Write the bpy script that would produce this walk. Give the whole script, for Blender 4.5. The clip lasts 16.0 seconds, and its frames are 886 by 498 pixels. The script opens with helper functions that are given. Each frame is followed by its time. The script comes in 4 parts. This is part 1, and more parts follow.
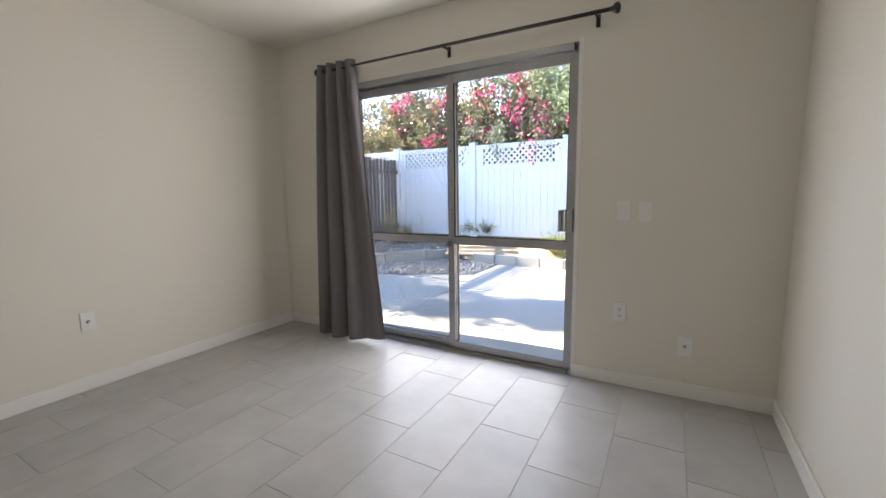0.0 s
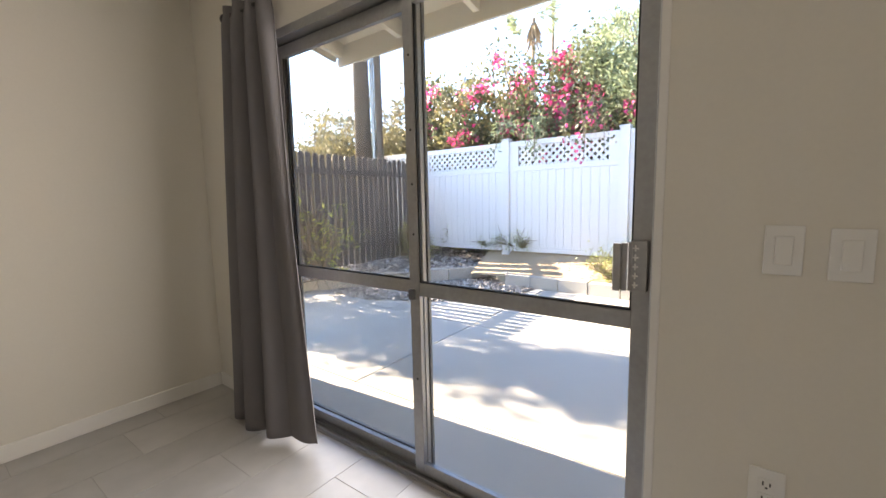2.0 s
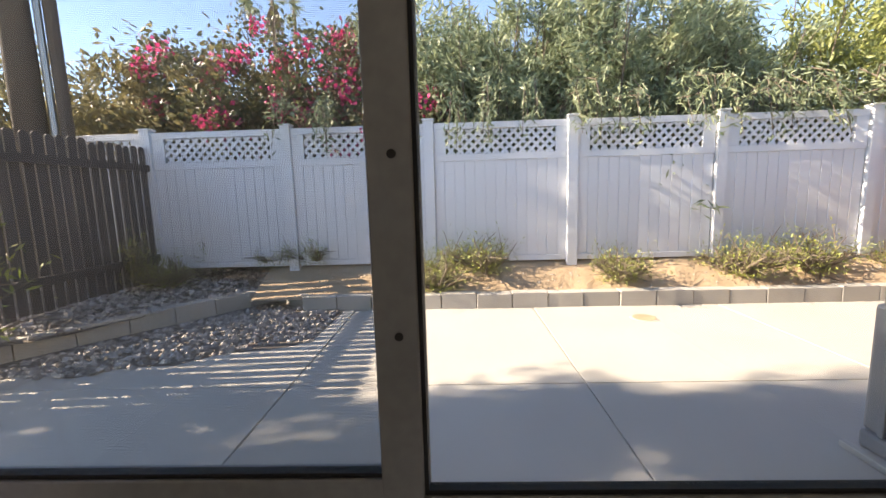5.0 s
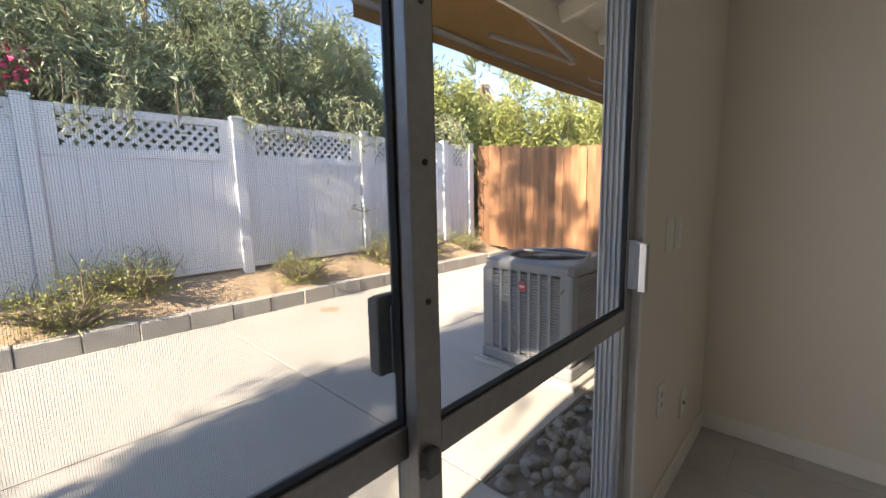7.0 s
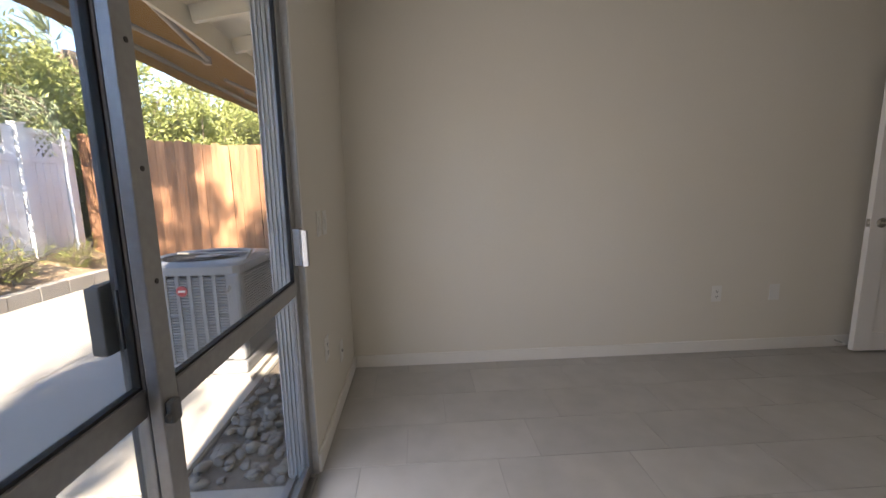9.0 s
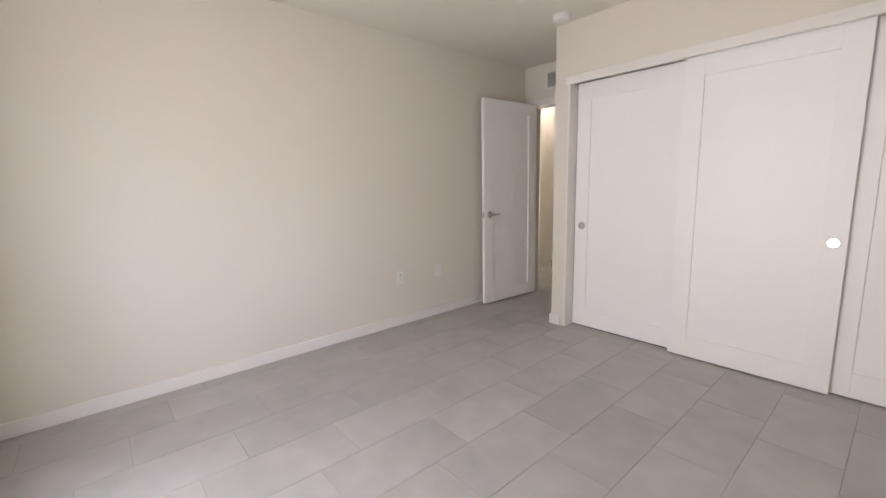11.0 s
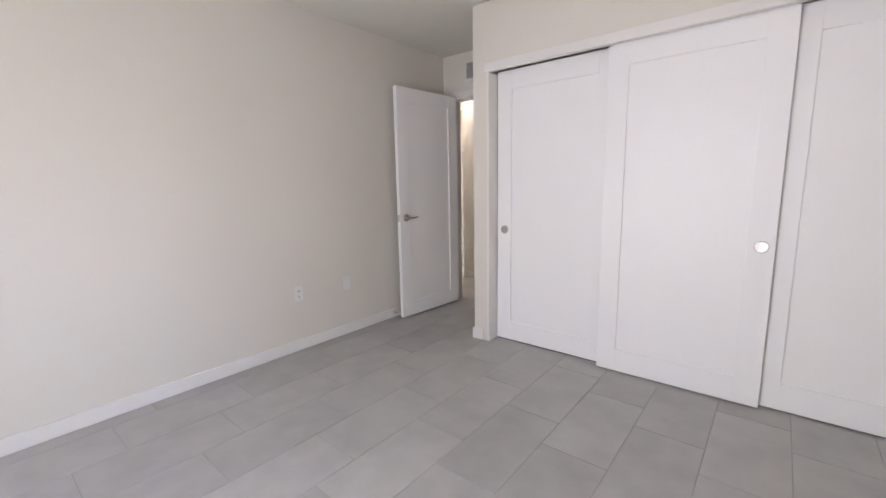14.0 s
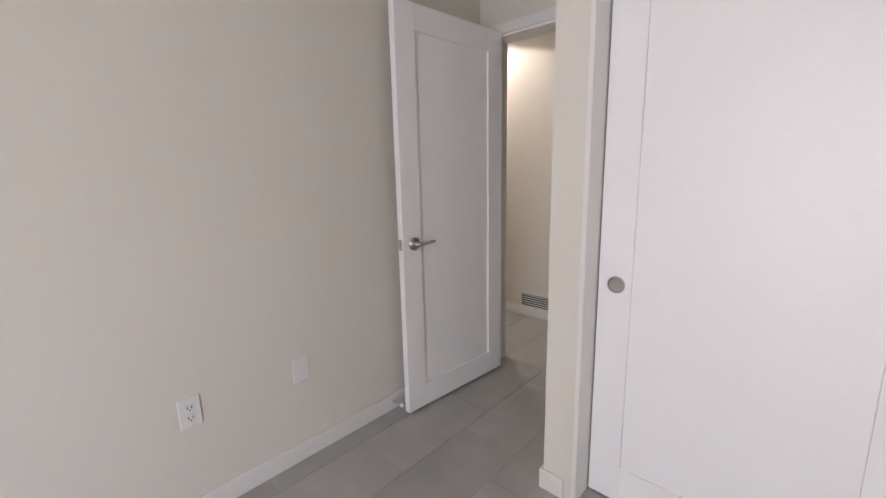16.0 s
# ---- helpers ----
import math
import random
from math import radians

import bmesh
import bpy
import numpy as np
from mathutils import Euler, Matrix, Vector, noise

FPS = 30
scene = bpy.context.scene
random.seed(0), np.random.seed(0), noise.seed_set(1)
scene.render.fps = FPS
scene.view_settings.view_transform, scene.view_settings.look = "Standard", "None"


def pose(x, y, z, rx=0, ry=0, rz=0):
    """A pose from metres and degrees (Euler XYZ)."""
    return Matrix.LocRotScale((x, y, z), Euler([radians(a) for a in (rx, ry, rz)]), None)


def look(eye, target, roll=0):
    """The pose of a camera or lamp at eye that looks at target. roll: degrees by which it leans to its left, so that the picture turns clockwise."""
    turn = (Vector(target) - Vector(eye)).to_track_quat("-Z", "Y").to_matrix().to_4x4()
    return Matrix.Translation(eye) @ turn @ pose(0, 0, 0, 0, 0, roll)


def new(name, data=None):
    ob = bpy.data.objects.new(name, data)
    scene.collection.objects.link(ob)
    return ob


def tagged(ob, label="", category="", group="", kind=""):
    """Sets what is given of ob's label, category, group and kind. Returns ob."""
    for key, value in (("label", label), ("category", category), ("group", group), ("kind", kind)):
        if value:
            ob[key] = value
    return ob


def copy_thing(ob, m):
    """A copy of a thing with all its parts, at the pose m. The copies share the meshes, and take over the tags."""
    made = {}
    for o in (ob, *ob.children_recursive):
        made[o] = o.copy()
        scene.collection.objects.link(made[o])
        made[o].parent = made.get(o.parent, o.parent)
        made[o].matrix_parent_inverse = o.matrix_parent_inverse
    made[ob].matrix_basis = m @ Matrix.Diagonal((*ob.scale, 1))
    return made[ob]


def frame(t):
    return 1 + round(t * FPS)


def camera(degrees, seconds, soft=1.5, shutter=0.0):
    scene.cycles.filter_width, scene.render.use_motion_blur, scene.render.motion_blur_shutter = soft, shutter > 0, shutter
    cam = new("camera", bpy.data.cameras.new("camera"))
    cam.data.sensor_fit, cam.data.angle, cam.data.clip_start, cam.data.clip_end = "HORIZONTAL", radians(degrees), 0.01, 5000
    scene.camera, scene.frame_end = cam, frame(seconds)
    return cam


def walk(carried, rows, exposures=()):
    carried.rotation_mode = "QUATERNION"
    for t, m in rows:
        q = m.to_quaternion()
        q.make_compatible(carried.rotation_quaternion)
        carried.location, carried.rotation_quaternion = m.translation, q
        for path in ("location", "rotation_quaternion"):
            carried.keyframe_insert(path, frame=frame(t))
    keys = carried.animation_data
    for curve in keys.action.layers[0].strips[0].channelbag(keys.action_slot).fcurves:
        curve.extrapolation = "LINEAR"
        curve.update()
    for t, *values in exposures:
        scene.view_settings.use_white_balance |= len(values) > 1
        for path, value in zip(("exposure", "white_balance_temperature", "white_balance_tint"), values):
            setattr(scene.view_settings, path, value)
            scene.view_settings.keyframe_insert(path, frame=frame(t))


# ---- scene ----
cam = camera(95.1, 16.0)
PATH = [
    (0, (0.193, 0.213, 1.166), (-0.777, 1.941, 0.901), -0.8),
    (0.5, (0.093, 0.556, 1.19), (-0.904, 2.272, 0.944), -1.9),
    (1, (0.022, 0.925, 1.197), (-1.013, 2.62, 0.966), -1.1),
    (1.5, (-0.045, 1.24, 1.185), (-1.104, 2.919, 0.942), -1.2),
    (2, (-0.131, 1.561, 1.19), (-1.306, 3.163, 0.956), -1.2),
    (2.5, (-0.22, 1.823, 1.207), (-1.545, 3.304, 0.977), 0.0),
    (3, (-0.385, 2.02, 1.2), (-1.781, 3.434, 0.972), -0.4),
    (3.2, (-0.464, 2.077, 1.212), (-1.858, 3.492, 0.978), -0.5),
    (5.3, (-1.192, 2.379, 1.215), (-0.918, 4.342, 0.948), -1.7),
    (5.5, (-1.228, 2.366, 1.21), (-0.746, 4.288, 0.935), -1.7),
    (6, (-1.336, 2.363, 1.218), (-0.438, 4.129, 0.938), -1.7),
    (6.5, (-1.475, 2.407, 1.218), (-0.268, 3.979, 0.95), -1.7),
    (7, (-1.592, 2.393, 1.217), (-0.155, 3.756, 0.943), -1.2),
    (7.5, (-1.697, 2.326, 1.217), (-0.044, 3.417, 0.94), -1.4),
    (8, (-1.807, 2.283, 1.226), (0.039, 2.996, 0.938), -1.4),
    (8.5, (-1.862, 2.319, 1.223), (0.092, 2.632, 0.931), -1.5),
    (9, (-1.94, 2.333, 1.221), (0.032, 2.206, 0.914), -1.0),
    (9.5, (-2.032, 2.265, 1.213), (-0.12, 1.758, 0.918), -1.1),
    (10, (-2.102, 2.222, 1.219), (-0.3, 1.407, 0.92), -1.0),
    (10.2, (-2.131, 2.218, 1.225), (-0.382, 1.295, 0.925), -1.0),
    (12.3, (-2.282, 2.174, 1.212), (-1.103, 0.59, 0.895), -1.2),
    (12.5, (-2.311, 2.154, 1.2), (-1.145, 0.56, 0.885), -1.0),
    (13, (-2.311, 2.108, 1.2), (-1.153, 0.509, 0.881), -0.9),
    (13.5, (-2.171, 1.989, 1.2), (-0.978, 0.416, 0.881), -0.8),
    (14, (-1.97, 1.779, 1.21), (-0.709, 0.258, 0.897), -1.1),
    (14.5, (-1.718, 1.527, 1.233), (-0.424, 0.038, 0.908), -1.4),
    (15, (-1.49, 1.203, 1.249), (-0.159, -0.248, 0.901), -1.4),
    (15.5, (-1.199, 0.894, 1.267), (0.126, -0.562, 0.908), -1.7),
    (16, (-0.885, 0.565, 1.275), (0.456, -0.872, 0.902), -1.3),
]
EXPOSURES = [(0.0, 3.56, 6850, 16), (1.5, 3.55, 7400, 17), (2.5, 3.18, 7700, 18), (3.2, 2.75, 7700, 18), (5.3, 2.19, 7800, 19), (7.0, 2.32, 7500, 18), (8.5, 2.52, 7100, 17), (9.5, 3.38, 7300, 21), (10.2, 3.83, 7300, 21), (12.3, 4.14, 6450, 22), (16.0, 4.14, 6550, 22)]
walk(cam, [(t, look(eye, target, roll)) for t, eye, target, roll in PATH], EXPOSURES)

# ---- world and sun ----
SUN_WAY = Vector((1.0, 0.065, -0.62)).normalized()
world = bpy.data.worlds.new("world")
scene.world = world
world.use_nodes = True
wn = world.node_tree.nodes
sky = wn.new("ShaderNodeTexSky")
sky.sky_type, sky.sun_disc = "NISHITA", False
sky.dust_density, sky.ozone_density, sky.air_density = 0.05, 2.5, 0.75
sky.sun_elevation = math.asin(-SUN_WAY.z)
sky.sun_rotation = math.atan2(-SUN_WAY.x, -SUN_WAY.y)
wn["Background"].inputs["Strength"].default_value = 0.12
world.node_tree.links.new(sky.outputs[0], wn["Background"].inputs["Color"])
sun_data = bpy.data.lights.new("sun", "SUN")
sun_data.energy, sun_data.angle, sun_data.color = 4.0, radians(0.5), (1.0, 0.93, 0.82)
sun = new("sun", sun_data)
sun.matrix_world = look((0, 0, 20), Vector((0, 0, 20)) + SUN_WAY)
# added area lamp in the sliding door's opening, standing in for more skylight
door_light = bpy.data.lights.new("door_fill", "AREA")
door_light.shape, door_light.size, door_light.size_y = "RECTANGLE", 1.7, 1.95
door_light.energy, door_light.color = 3.0, (0.93, 0.97, 1.0)
new("door_fill", door_light).matrix_world = look((-1.22, 2.765, 1.05), (-1.22, 0.0, 1.05))

# ---- materials ----
def material(name, colour, rough=0.6, metal=0.0, spread=0.12, grain=40.0, blotch=2.5, bump=0.15, dist=0.002, per_piece=0.0, second=None, stretch=(1, 1, 1), spec=0.5):
    """Two scales of variation, fine relief, and a shift per object for pieces."""
    m = bpy.data.materials.new(name)
    m.use_nodes = True
    nt, n, ln = m.node_tree, m.node_tree.nodes, m.node_tree.links
    bsdf = n["Principled BSDF"]
    bsdf.inputs["Roughness"].default_value = rough
    bsdf.inputs["Metallic"].default_value = metal
    bsdf.inputs["Specular IOR Level"].default_value = spec
    tc = n.new("ShaderNodeTexCoord")
    mp = n.new("ShaderNodeMapping")
    mp.inputs["Scale"].default_value = stretch
    info = n.new("ShaderNodeObjectInfo")
    add = n.new("ShaderNodeVectorMath")
    add.operation = "ADD"
    ln.new(tc.outputs["Object"], mp.inputs["Vector"])
    ln.new(mp.outputs[0], add.inputs[0])
    if per_piece:
        mul = n.new("ShaderNodeMath")
        mul.operation, mul.inputs[1].default_value = "MULTIPLY", 37.0
        ln.new(info.outputs["Random"], mul.inputs[0])
        ln.new(mul.outputs[0], add.inputs[1])
    big, fine = n.new("ShaderNodeTexNoise"), n.new("ShaderNodeTexNoise")
    for tex, scale in ((big, blotch), (fine, grain)):
        tex.inputs["Scale"].default_value, tex.inputs["Detail"].default_value = scale, 5.0
        ln.new(add.outputs[0], tex.inputs["Vector"])
    mix = n.new("ShaderNodeMix")
    mix.data_type = "RGBA"
    dark = tuple(c * (1 - spread) for c in colour)
    light = second or tuple(min(1.0, c * (1 + spread)) for c in colour)
    mix.inputs[6].default_value, mix.inputs[7].default_value = (*dark, 1), (*light, 1)
    avg = n.new("ShaderNodeMath")
    avg.operation = "MULTIPLY_ADD"
    avg.inputs[1].default_value = 0.45
    half = n.new("ShaderNodeMath")
    half.operation, half.inputs[1].default_value = "MULTIPLY", 0.55
    ln.new(big.outputs["Fac"], half.inputs[0])
    ln.new(fine.outputs["Fac"], avg.inputs[0])
    ln.new(half.outputs[0], avg.inputs[2])
    ramp = n.new("ShaderNodeMapRange")
    ramp.inputs["From Min"].default_value, ramp.inputs["From Max"].default_value = 0.32, 0.68
    ln.new(avg.outputs[0], ramp.inputs["Value"])
    ln.new(ramp.outputs[0], mix.inputs[0])
    out = mix.outputs[2]
    if per_piece:
        hsv = n.new("ShaderNodeHueSaturation")
        val = n.new("ShaderNodeMapRange")
        val.inputs["To Min"].default_value, val.inputs["To Max"].default_value = 1 - per_piece, 1 + per_piece
        ln.new(info.outputs["Random"], val.inputs["Value"])
        ln.new(val.outputs[0], hsv.inputs["Value"])
        ln.new(out, hsv.inputs["Color"])
        out = hsv.outputs[0]
    ln.new(out, bsdf.inputs["Base Color"])
    if bump:
        bp = n.new("ShaderNodeBump")
        bp.inputs["Strength"].default_value, bp.inputs["Distance"].default_value = bump, dist
        ln.new(fine.outputs["Fac"], bp.inputs["Height"])
        ln.new(bp.outputs[0], bsdf.inputs["Normal"])
    return m


def leaf_material(name, dark, light, trans=0.35):
    """Leaves that differ one by one and let some light through."""
    m = bpy.data.materials.new(name)
    m.use_nodes = True
    n, ln = m.node_tree.nodes, m.node_tree.links
    bsdf = n["Principled BSDF"]
    geo = n.new("ShaderNodeNewGeometry")
    ramp = n.new("ShaderNodeValToRGB")
    ramp.color_ramp.elements[0].color, ramp.color_ramp.elements[1].color = (*dark, 1), (*light, 1)
    ln.new(geo.outputs["Random Per Island"], ramp.inputs[0])
    ln.new(ramp.outputs[0], bsdf.inputs["Base Color"])
    bsdf.inputs["Roughness"].default_value = 0.45
    tr = n.new("ShaderNodeBsdfTranslucent")
    ln.new(ramp.outputs[0], tr.inputs["Color"])
    mx = n.new("ShaderNodeMixShader")
    mx.inputs[0].default_value = trans
    ln.new(bsdf.outputs[0], mx.inputs[1])
    ln.new(tr.outputs[0], mx.inputs[2])
    ln.new(mx.outputs[0], n["Material Output"].inputs["Surface"])
    return m


def glass_material():
    m = bpy.data.materials.new("window_glass")
    m.use_nodes = True
    n, ln = m.node_tree.nodes, m.node_tree.links
    n.remove(n["Principled BSDF"])
    clear, gloss, fres, mx = (n.new(k) for k in ("ShaderNodeBsdfTransparent", "ShaderNodeBsdfGlossy", "ShaderNodeLayerWeight", "ShaderNodeMixShader"))
    clear.inputs[0].default_value = (0.95, 0.97, 0.96, 1)
    gloss.inputs["Roughness"].default_value = 0.02
    fres.inputs["Blend"].default_value = 0.5
    steep, floor_ = n.new("ShaderNodeMath"), n.new("ShaderNodeMath")
    steep.operation, steep.inputs[1].default_value = "POWER", 5.0
    floor_.operation, floor_.inputs[1].default_value, floor_.inputs[2].default_value = "MULTIPLY_ADD", 0.6, 0.035
    ln.new(fres.outputs["Facing"], steep.inputs[0])
    ln.new(steep.outputs[0], floor_.inputs[0])
    ln.new(floor_.outputs[0], mx.inputs[0])
    ln.new(clear.outputs[0], mx.inputs[1])
    ln.new(gloss.outputs[0], mx.inputs[2])
    ln.new(mx.outputs[0], n["Material Output"].inputs["Surface"])
    return m


def screen_material():
    """Woven insect screen: fine wires with clear gaps between them."""
    m = bpy.data.materials.new("insect_screen")
    m.use_nodes = True
    n, ln = m.node_tree.nodes, m.node_tree.links
    bsdf = n["Principled BSDF"]
    bsdf.inputs["Base Color"].default_value, bsdf.inputs["Roughness"].default_value = (0.30, 0.31, 0.32, 1), 0.5
    tc, sep = n.new("ShaderNodeTexCoord"), n.new("ShaderNodeSeparateXYZ")
    ln.new(tc.outputs["Object"], sep.inputs[0])
    wires = []
    for axis in ("X", "Z"):
        mod, less = n.new("ShaderNodeMath"), n.new("ShaderNodeMath")
        mod.operation, mod.inputs[1].default_value = "FLOORED_MODULO", 0.0021
        less.operation, less.inputs[1].default_value = "LESS_THAN", 0.00028
        ln.new(sep.outputs[axis], mod.inputs[0])
        ln.new(mod.outputs[0], less.inputs[0])
        wires.append(less)
    both, clear, mx = n.new("ShaderNodeMath"), n.new("ShaderNodeBsdfTransparent"), n.new("ShaderNodeMixShader")
    both.operation = "MAXIMUM"
    ln.new(wires[0].outputs[0], both.inputs[0])
    ln.new(wires[1].outputs[0], both.inputs[1])
    thin = n.new("ShaderNodeMath")
    thin.operation, thin.inputs[1].default_value = "MULTIPLY", 0.6
    ln.new(both.outputs[0], thin.inputs[0])
    ln.new(thin.outputs[0], mx.inputs[0])
    ln.new(clear.outputs[0], mx.inputs[1])
    ln.new(bsdf.outputs[0], mx.inputs[2])
    ln.new(mx.outputs[0], n["Material Output"].inputs["Surface"])
    return m


def glow_material(name, colour, strength):
    m = bpy.data.materials.new(name)
    m.use_nodes = True
    b = m.node_tree.nodes["Principled BSDF"]
    b.inputs["Emission Color"].default_value, b.inputs["Emission Strength"].default_value = (*colour, 1), strength
    return m


PAINT = material("wall_paint", (0.725, 0.688, 0.612), 0.75, spread=0.02, grain=90, blotch=1.2, bump=0.12, dist=0.0015, spec=0.25)
CEIL = material("ceiling_paint", (0.76, 0.735, 0.665), 0.85, spread=0.02, grain=70, blotch=1.5, bump=0.2, dist=0.002, spec=0.2)
TRIM = material("white_trim_paint", (0.79, 0.77, 0.73), 0.4, spread=0.02, grain=30, bump=0.03, spec=0.4)
DOORS = material("white_door_paint", (0.90, 0.885, 0.87), 0.38, spread=0.015, grain=60, bump=0.04, spec=0.4)
TILE = material("porcelain_tile", (0.425, 0.412, 0.395), 0.34, spread=0.13, grain=7, blotch=1.9, bump=0.05, dist=0.001, per_piece=0.045, spec=0.45)
GROUT = material("grout", (0.385, 0.375, 0.355), 0.9, spread=0.1, grain=120, bump=0.2)
ALU = material("aged_aluminium", (0.36, 0.36, 0.36), 0.42, metal=0.75, spread=0.12, grain=60, blotch=5, bump=0.06)
PALE_ALU = material("pale_weathered_aluminium", (0.60, 0.61, 0.62), 0.5, metal=0.15, spread=0.12, grain=50, blotch=6, bump=0.06)
ALU_DK = material("bronze_aluminium", (0.16, 0.165, 0.17), 0.45, metal=0.5, spread=0.15, grain=60, blotch=5, bump=0.06)
GASKET = material("black_gasket", (0.02, 0.02, 0.02), 0.7, bump=0.05)
DARK_METAL = material("black_rod_metal", (0.05, 0.045, 0.045), 0.35, metal=0.6, spread=0.15)
NICKEL = material("satin_nickel", (0.55, 0.53, 0.50), 0.28, metal=1.0, spread=0.05)
CURTAIN = material("grey_curtain_cloth", (0.17, 0.16, 0.163), 0.85, spread=0.08, grain=300, blotch=4, bump=0.25, dist=0.001, spec=0.15)
LINING = material("pale_curtain_lining", (0.62, 0.60, 0.57), 0.9, spread=0.05, grain=300, bump=0.1, spec=0.1)
PLASTIC = material("white_plastic", (0.78, 0.77, 0.74), 0.35, spread=0.02, bump=0.0)
SLOT = material("dark_slot", (0.03, 0.03, 0.03), 0.7, bump=0.0)
VINYL = material("white_vinyl_fence", (0.66, 0.67, 0.69), 0.45, spread=0.05, grain=25, blotch=1.5, bump=0.05)
BROWN = material("dark_brown_stained_wood", (0.085, 0.068, 0.060), 0.8, spread=0.3, grain=30, stretch=(6, 6, 0.7), bump=0.4, per_piece=0.15)
CEDAR = material("weathered_cedar_wood", (0.27, 0.128, 0.062), 0.8, spread=0.62, grain=22, blotch=3, stretch=(5, 5, 0.6), bump=0.5, per_piece=0.38)
POLE = material("creosoted_pole_wood", (0.10, 0.078, 0.062), 0.85, spread=0.3, grain=25, stretch=(5, 5, 0.5), bump=0.4)
CONCRETE = material("patio_concrete", (0.43, 0.40, 0.355), 0.85, spread=0.12, grain=55, blotch=0.9, bump=0.2, dist=0.003, per_piece=0.03)
CURB = material("concrete_curb", (0.40, 0.37, 0.33), 0.9, spread=0.16, grain=45, blotch=3, bump=0.35, dist=0.003, per_piece=0.08)
SOIL = material("dry_soil", (0.38, 0.27, 0.17), 0.95, spread=0.28, grain=18, blotch=2, bump=0.7, dist=0.02)
MULCH = material("dark_soil_bed", (0.15, 0.12, 0.095), 0.95, spread=0.3, grain=25, blotch=3, bump=0.7, dist=0.02)
LAND = material("far_ground", (0.30, 0.25, 0.18), 0.95, spread=0.25, grain=1.5, blotch=0.1, bump=0.3, dist=0.02)
STONE = material("river_stone", (0.24, 0.215, 0.185), 0.8, spread=0.25, grain=30, blotch=8, bump=0.3, per_piece=0.28)
CHIPS = material("crushed_rock", (0.23, 0.20, 0.175), 0.85, spread=0.35, grain=9, blotch=5, bump=0.3)
AC_PAINT = material("grey_enamel", (0.21, 0.212, 0.22), 0.45, spread=0.07, grain=40, blotch=6, bump=0.04)
AC_DARK = material("dark_coil", (0.045, 0.046, 0.05), 0.6, metal=0.3, spread=0.2, grain=150, bump=0.2)
RED = material("red_badge_enamel", (0.42, 0.04, 0.05), 0.35, bump=0.0)
EAVE = material("cream_eave_paint", (0.70, 0.66, 0.56), 0.7, spread=0.06, grain=25, bump=0.15)
STUCCO = material("cream_stucco", (0.62, 0.57, 0.48), 0.9, spread=0.08, grain=90, bump=0.6, dist=0.006)
SHINGLE = material("roof_shingle", (0.16, 0.13, 0.11), 0.9, spread=0.25, grain=30, bump=0.5)
AWNING = material("ochre_awning_canvas", (0.36, 0.20, 0.065), 0.85, spread=0.14, grain=160, blotch=2, bump=0.2)
ARM = material("beige_awning_metal", (0.33, 0.30, 0.26), 0.45, metal=0.3, spread=0.1)
BARK = material("bark", (0.15, 0.115, 0.085), 0.9, spread=0.3, grain=25, stretch=(4, 4, 0.8), bump=0.6, dist=0.01)
DRY_FROND = material("dead_palm_skirt", (0.27, 0.19, 0.12), 0.9, spread=0.25, grain=30, stretch=(6, 6, 0.6), bump=0.6, dist=0.02)
CABLE = material("black_cable", (0.03, 0.03, 0.03), 0.6, bump=0.0)
OLEANDER = leaf_material("oleander_leaves", (0.10, 0.14, 0.075), (0.42, 0.46, 0.27))
YELLOWGREEN = leaf_material("sunlit_yellow_green_leaves", (0.15, 0.18, 0.045), (0.42, 0.43, 0.15))
DUSTY = leaf_material("dusty_olive_leaves", (0.14, 0.13, 0.06), (0.32, 0.27, 0.13))
BOUG = leaf_material("bougainvillea_leaves", (0.06, 0.075, 0.035), (0.17, 0.17, 0.08))
PINK = leaf_material("magenta_bracts", (0.55, 0.03, 0.16), (0.85, 0.12, 0.32), 0.4)
WEED = leaf_material("weed_leaves", (0.15, 0.19, 0.04), (0.42, 0.45, 0.11))
GLASS, SCREEN = glass_material(), screen_material()
HALL_GLOW = glow_material("hall_lamp_diffuser", (1.0, 0.93, 0.82), 2.5)


# ---- builders ----
def link(name, bm, mat, parent=None, label="", smooth=False):
    me = bpy.data.meshes.new(name)
    bm.normal_update()
    bm.to_mesh(me)
    bm.free()
    me.materials.append(mat)
    if smooth:
        me.shade_smooth()
    ob = new(name, me)
    ob.parent = parent
    return tagged(ob, label) if label else ob


def part(name, bm, mat, parent, label="", smooth=False):
    return link(name, bm, mat, parent, label, smooth)


def thing(name, label, category, at=(0, 0, 0), group="", kind="", turn=0):
    ob = new(name)
    ob.matrix_world = pose(*at, 0, 0, turn)
    bpy.context.view_layer.update()
    return tagged(ob, label, category, group, kind)


def box(bm, lo, hi, bevel=0.0, m=None):
    r = bmesh.ops.create_cube(bm, size=1.0)
    vs = r["verts"]
    size = [h - l for l, h in zip(lo, hi)]
    mid = [(h + l) / 2 for l, h in zip(lo, hi)]
    for v in vs:
        v.co = Vector([c * s + o for c, s, o in zip(v.co, size, mid)])
    if m:
        bmesh.ops.transform(bm, matrix=m, verts=vs)
    if bevel:
        es = list({e for v in vs for e in v.link_edges})
        bmesh.ops.bevel(bm, geom=es, offset=bevel, segments=2, affect="EDGES", profile=0.5)
    return bm


def boxes(*items, bevel=0.0):
    bm = bmesh.new()
    for lo, hi in items:
        box(bm, lo, hi, bevel)
    return bm


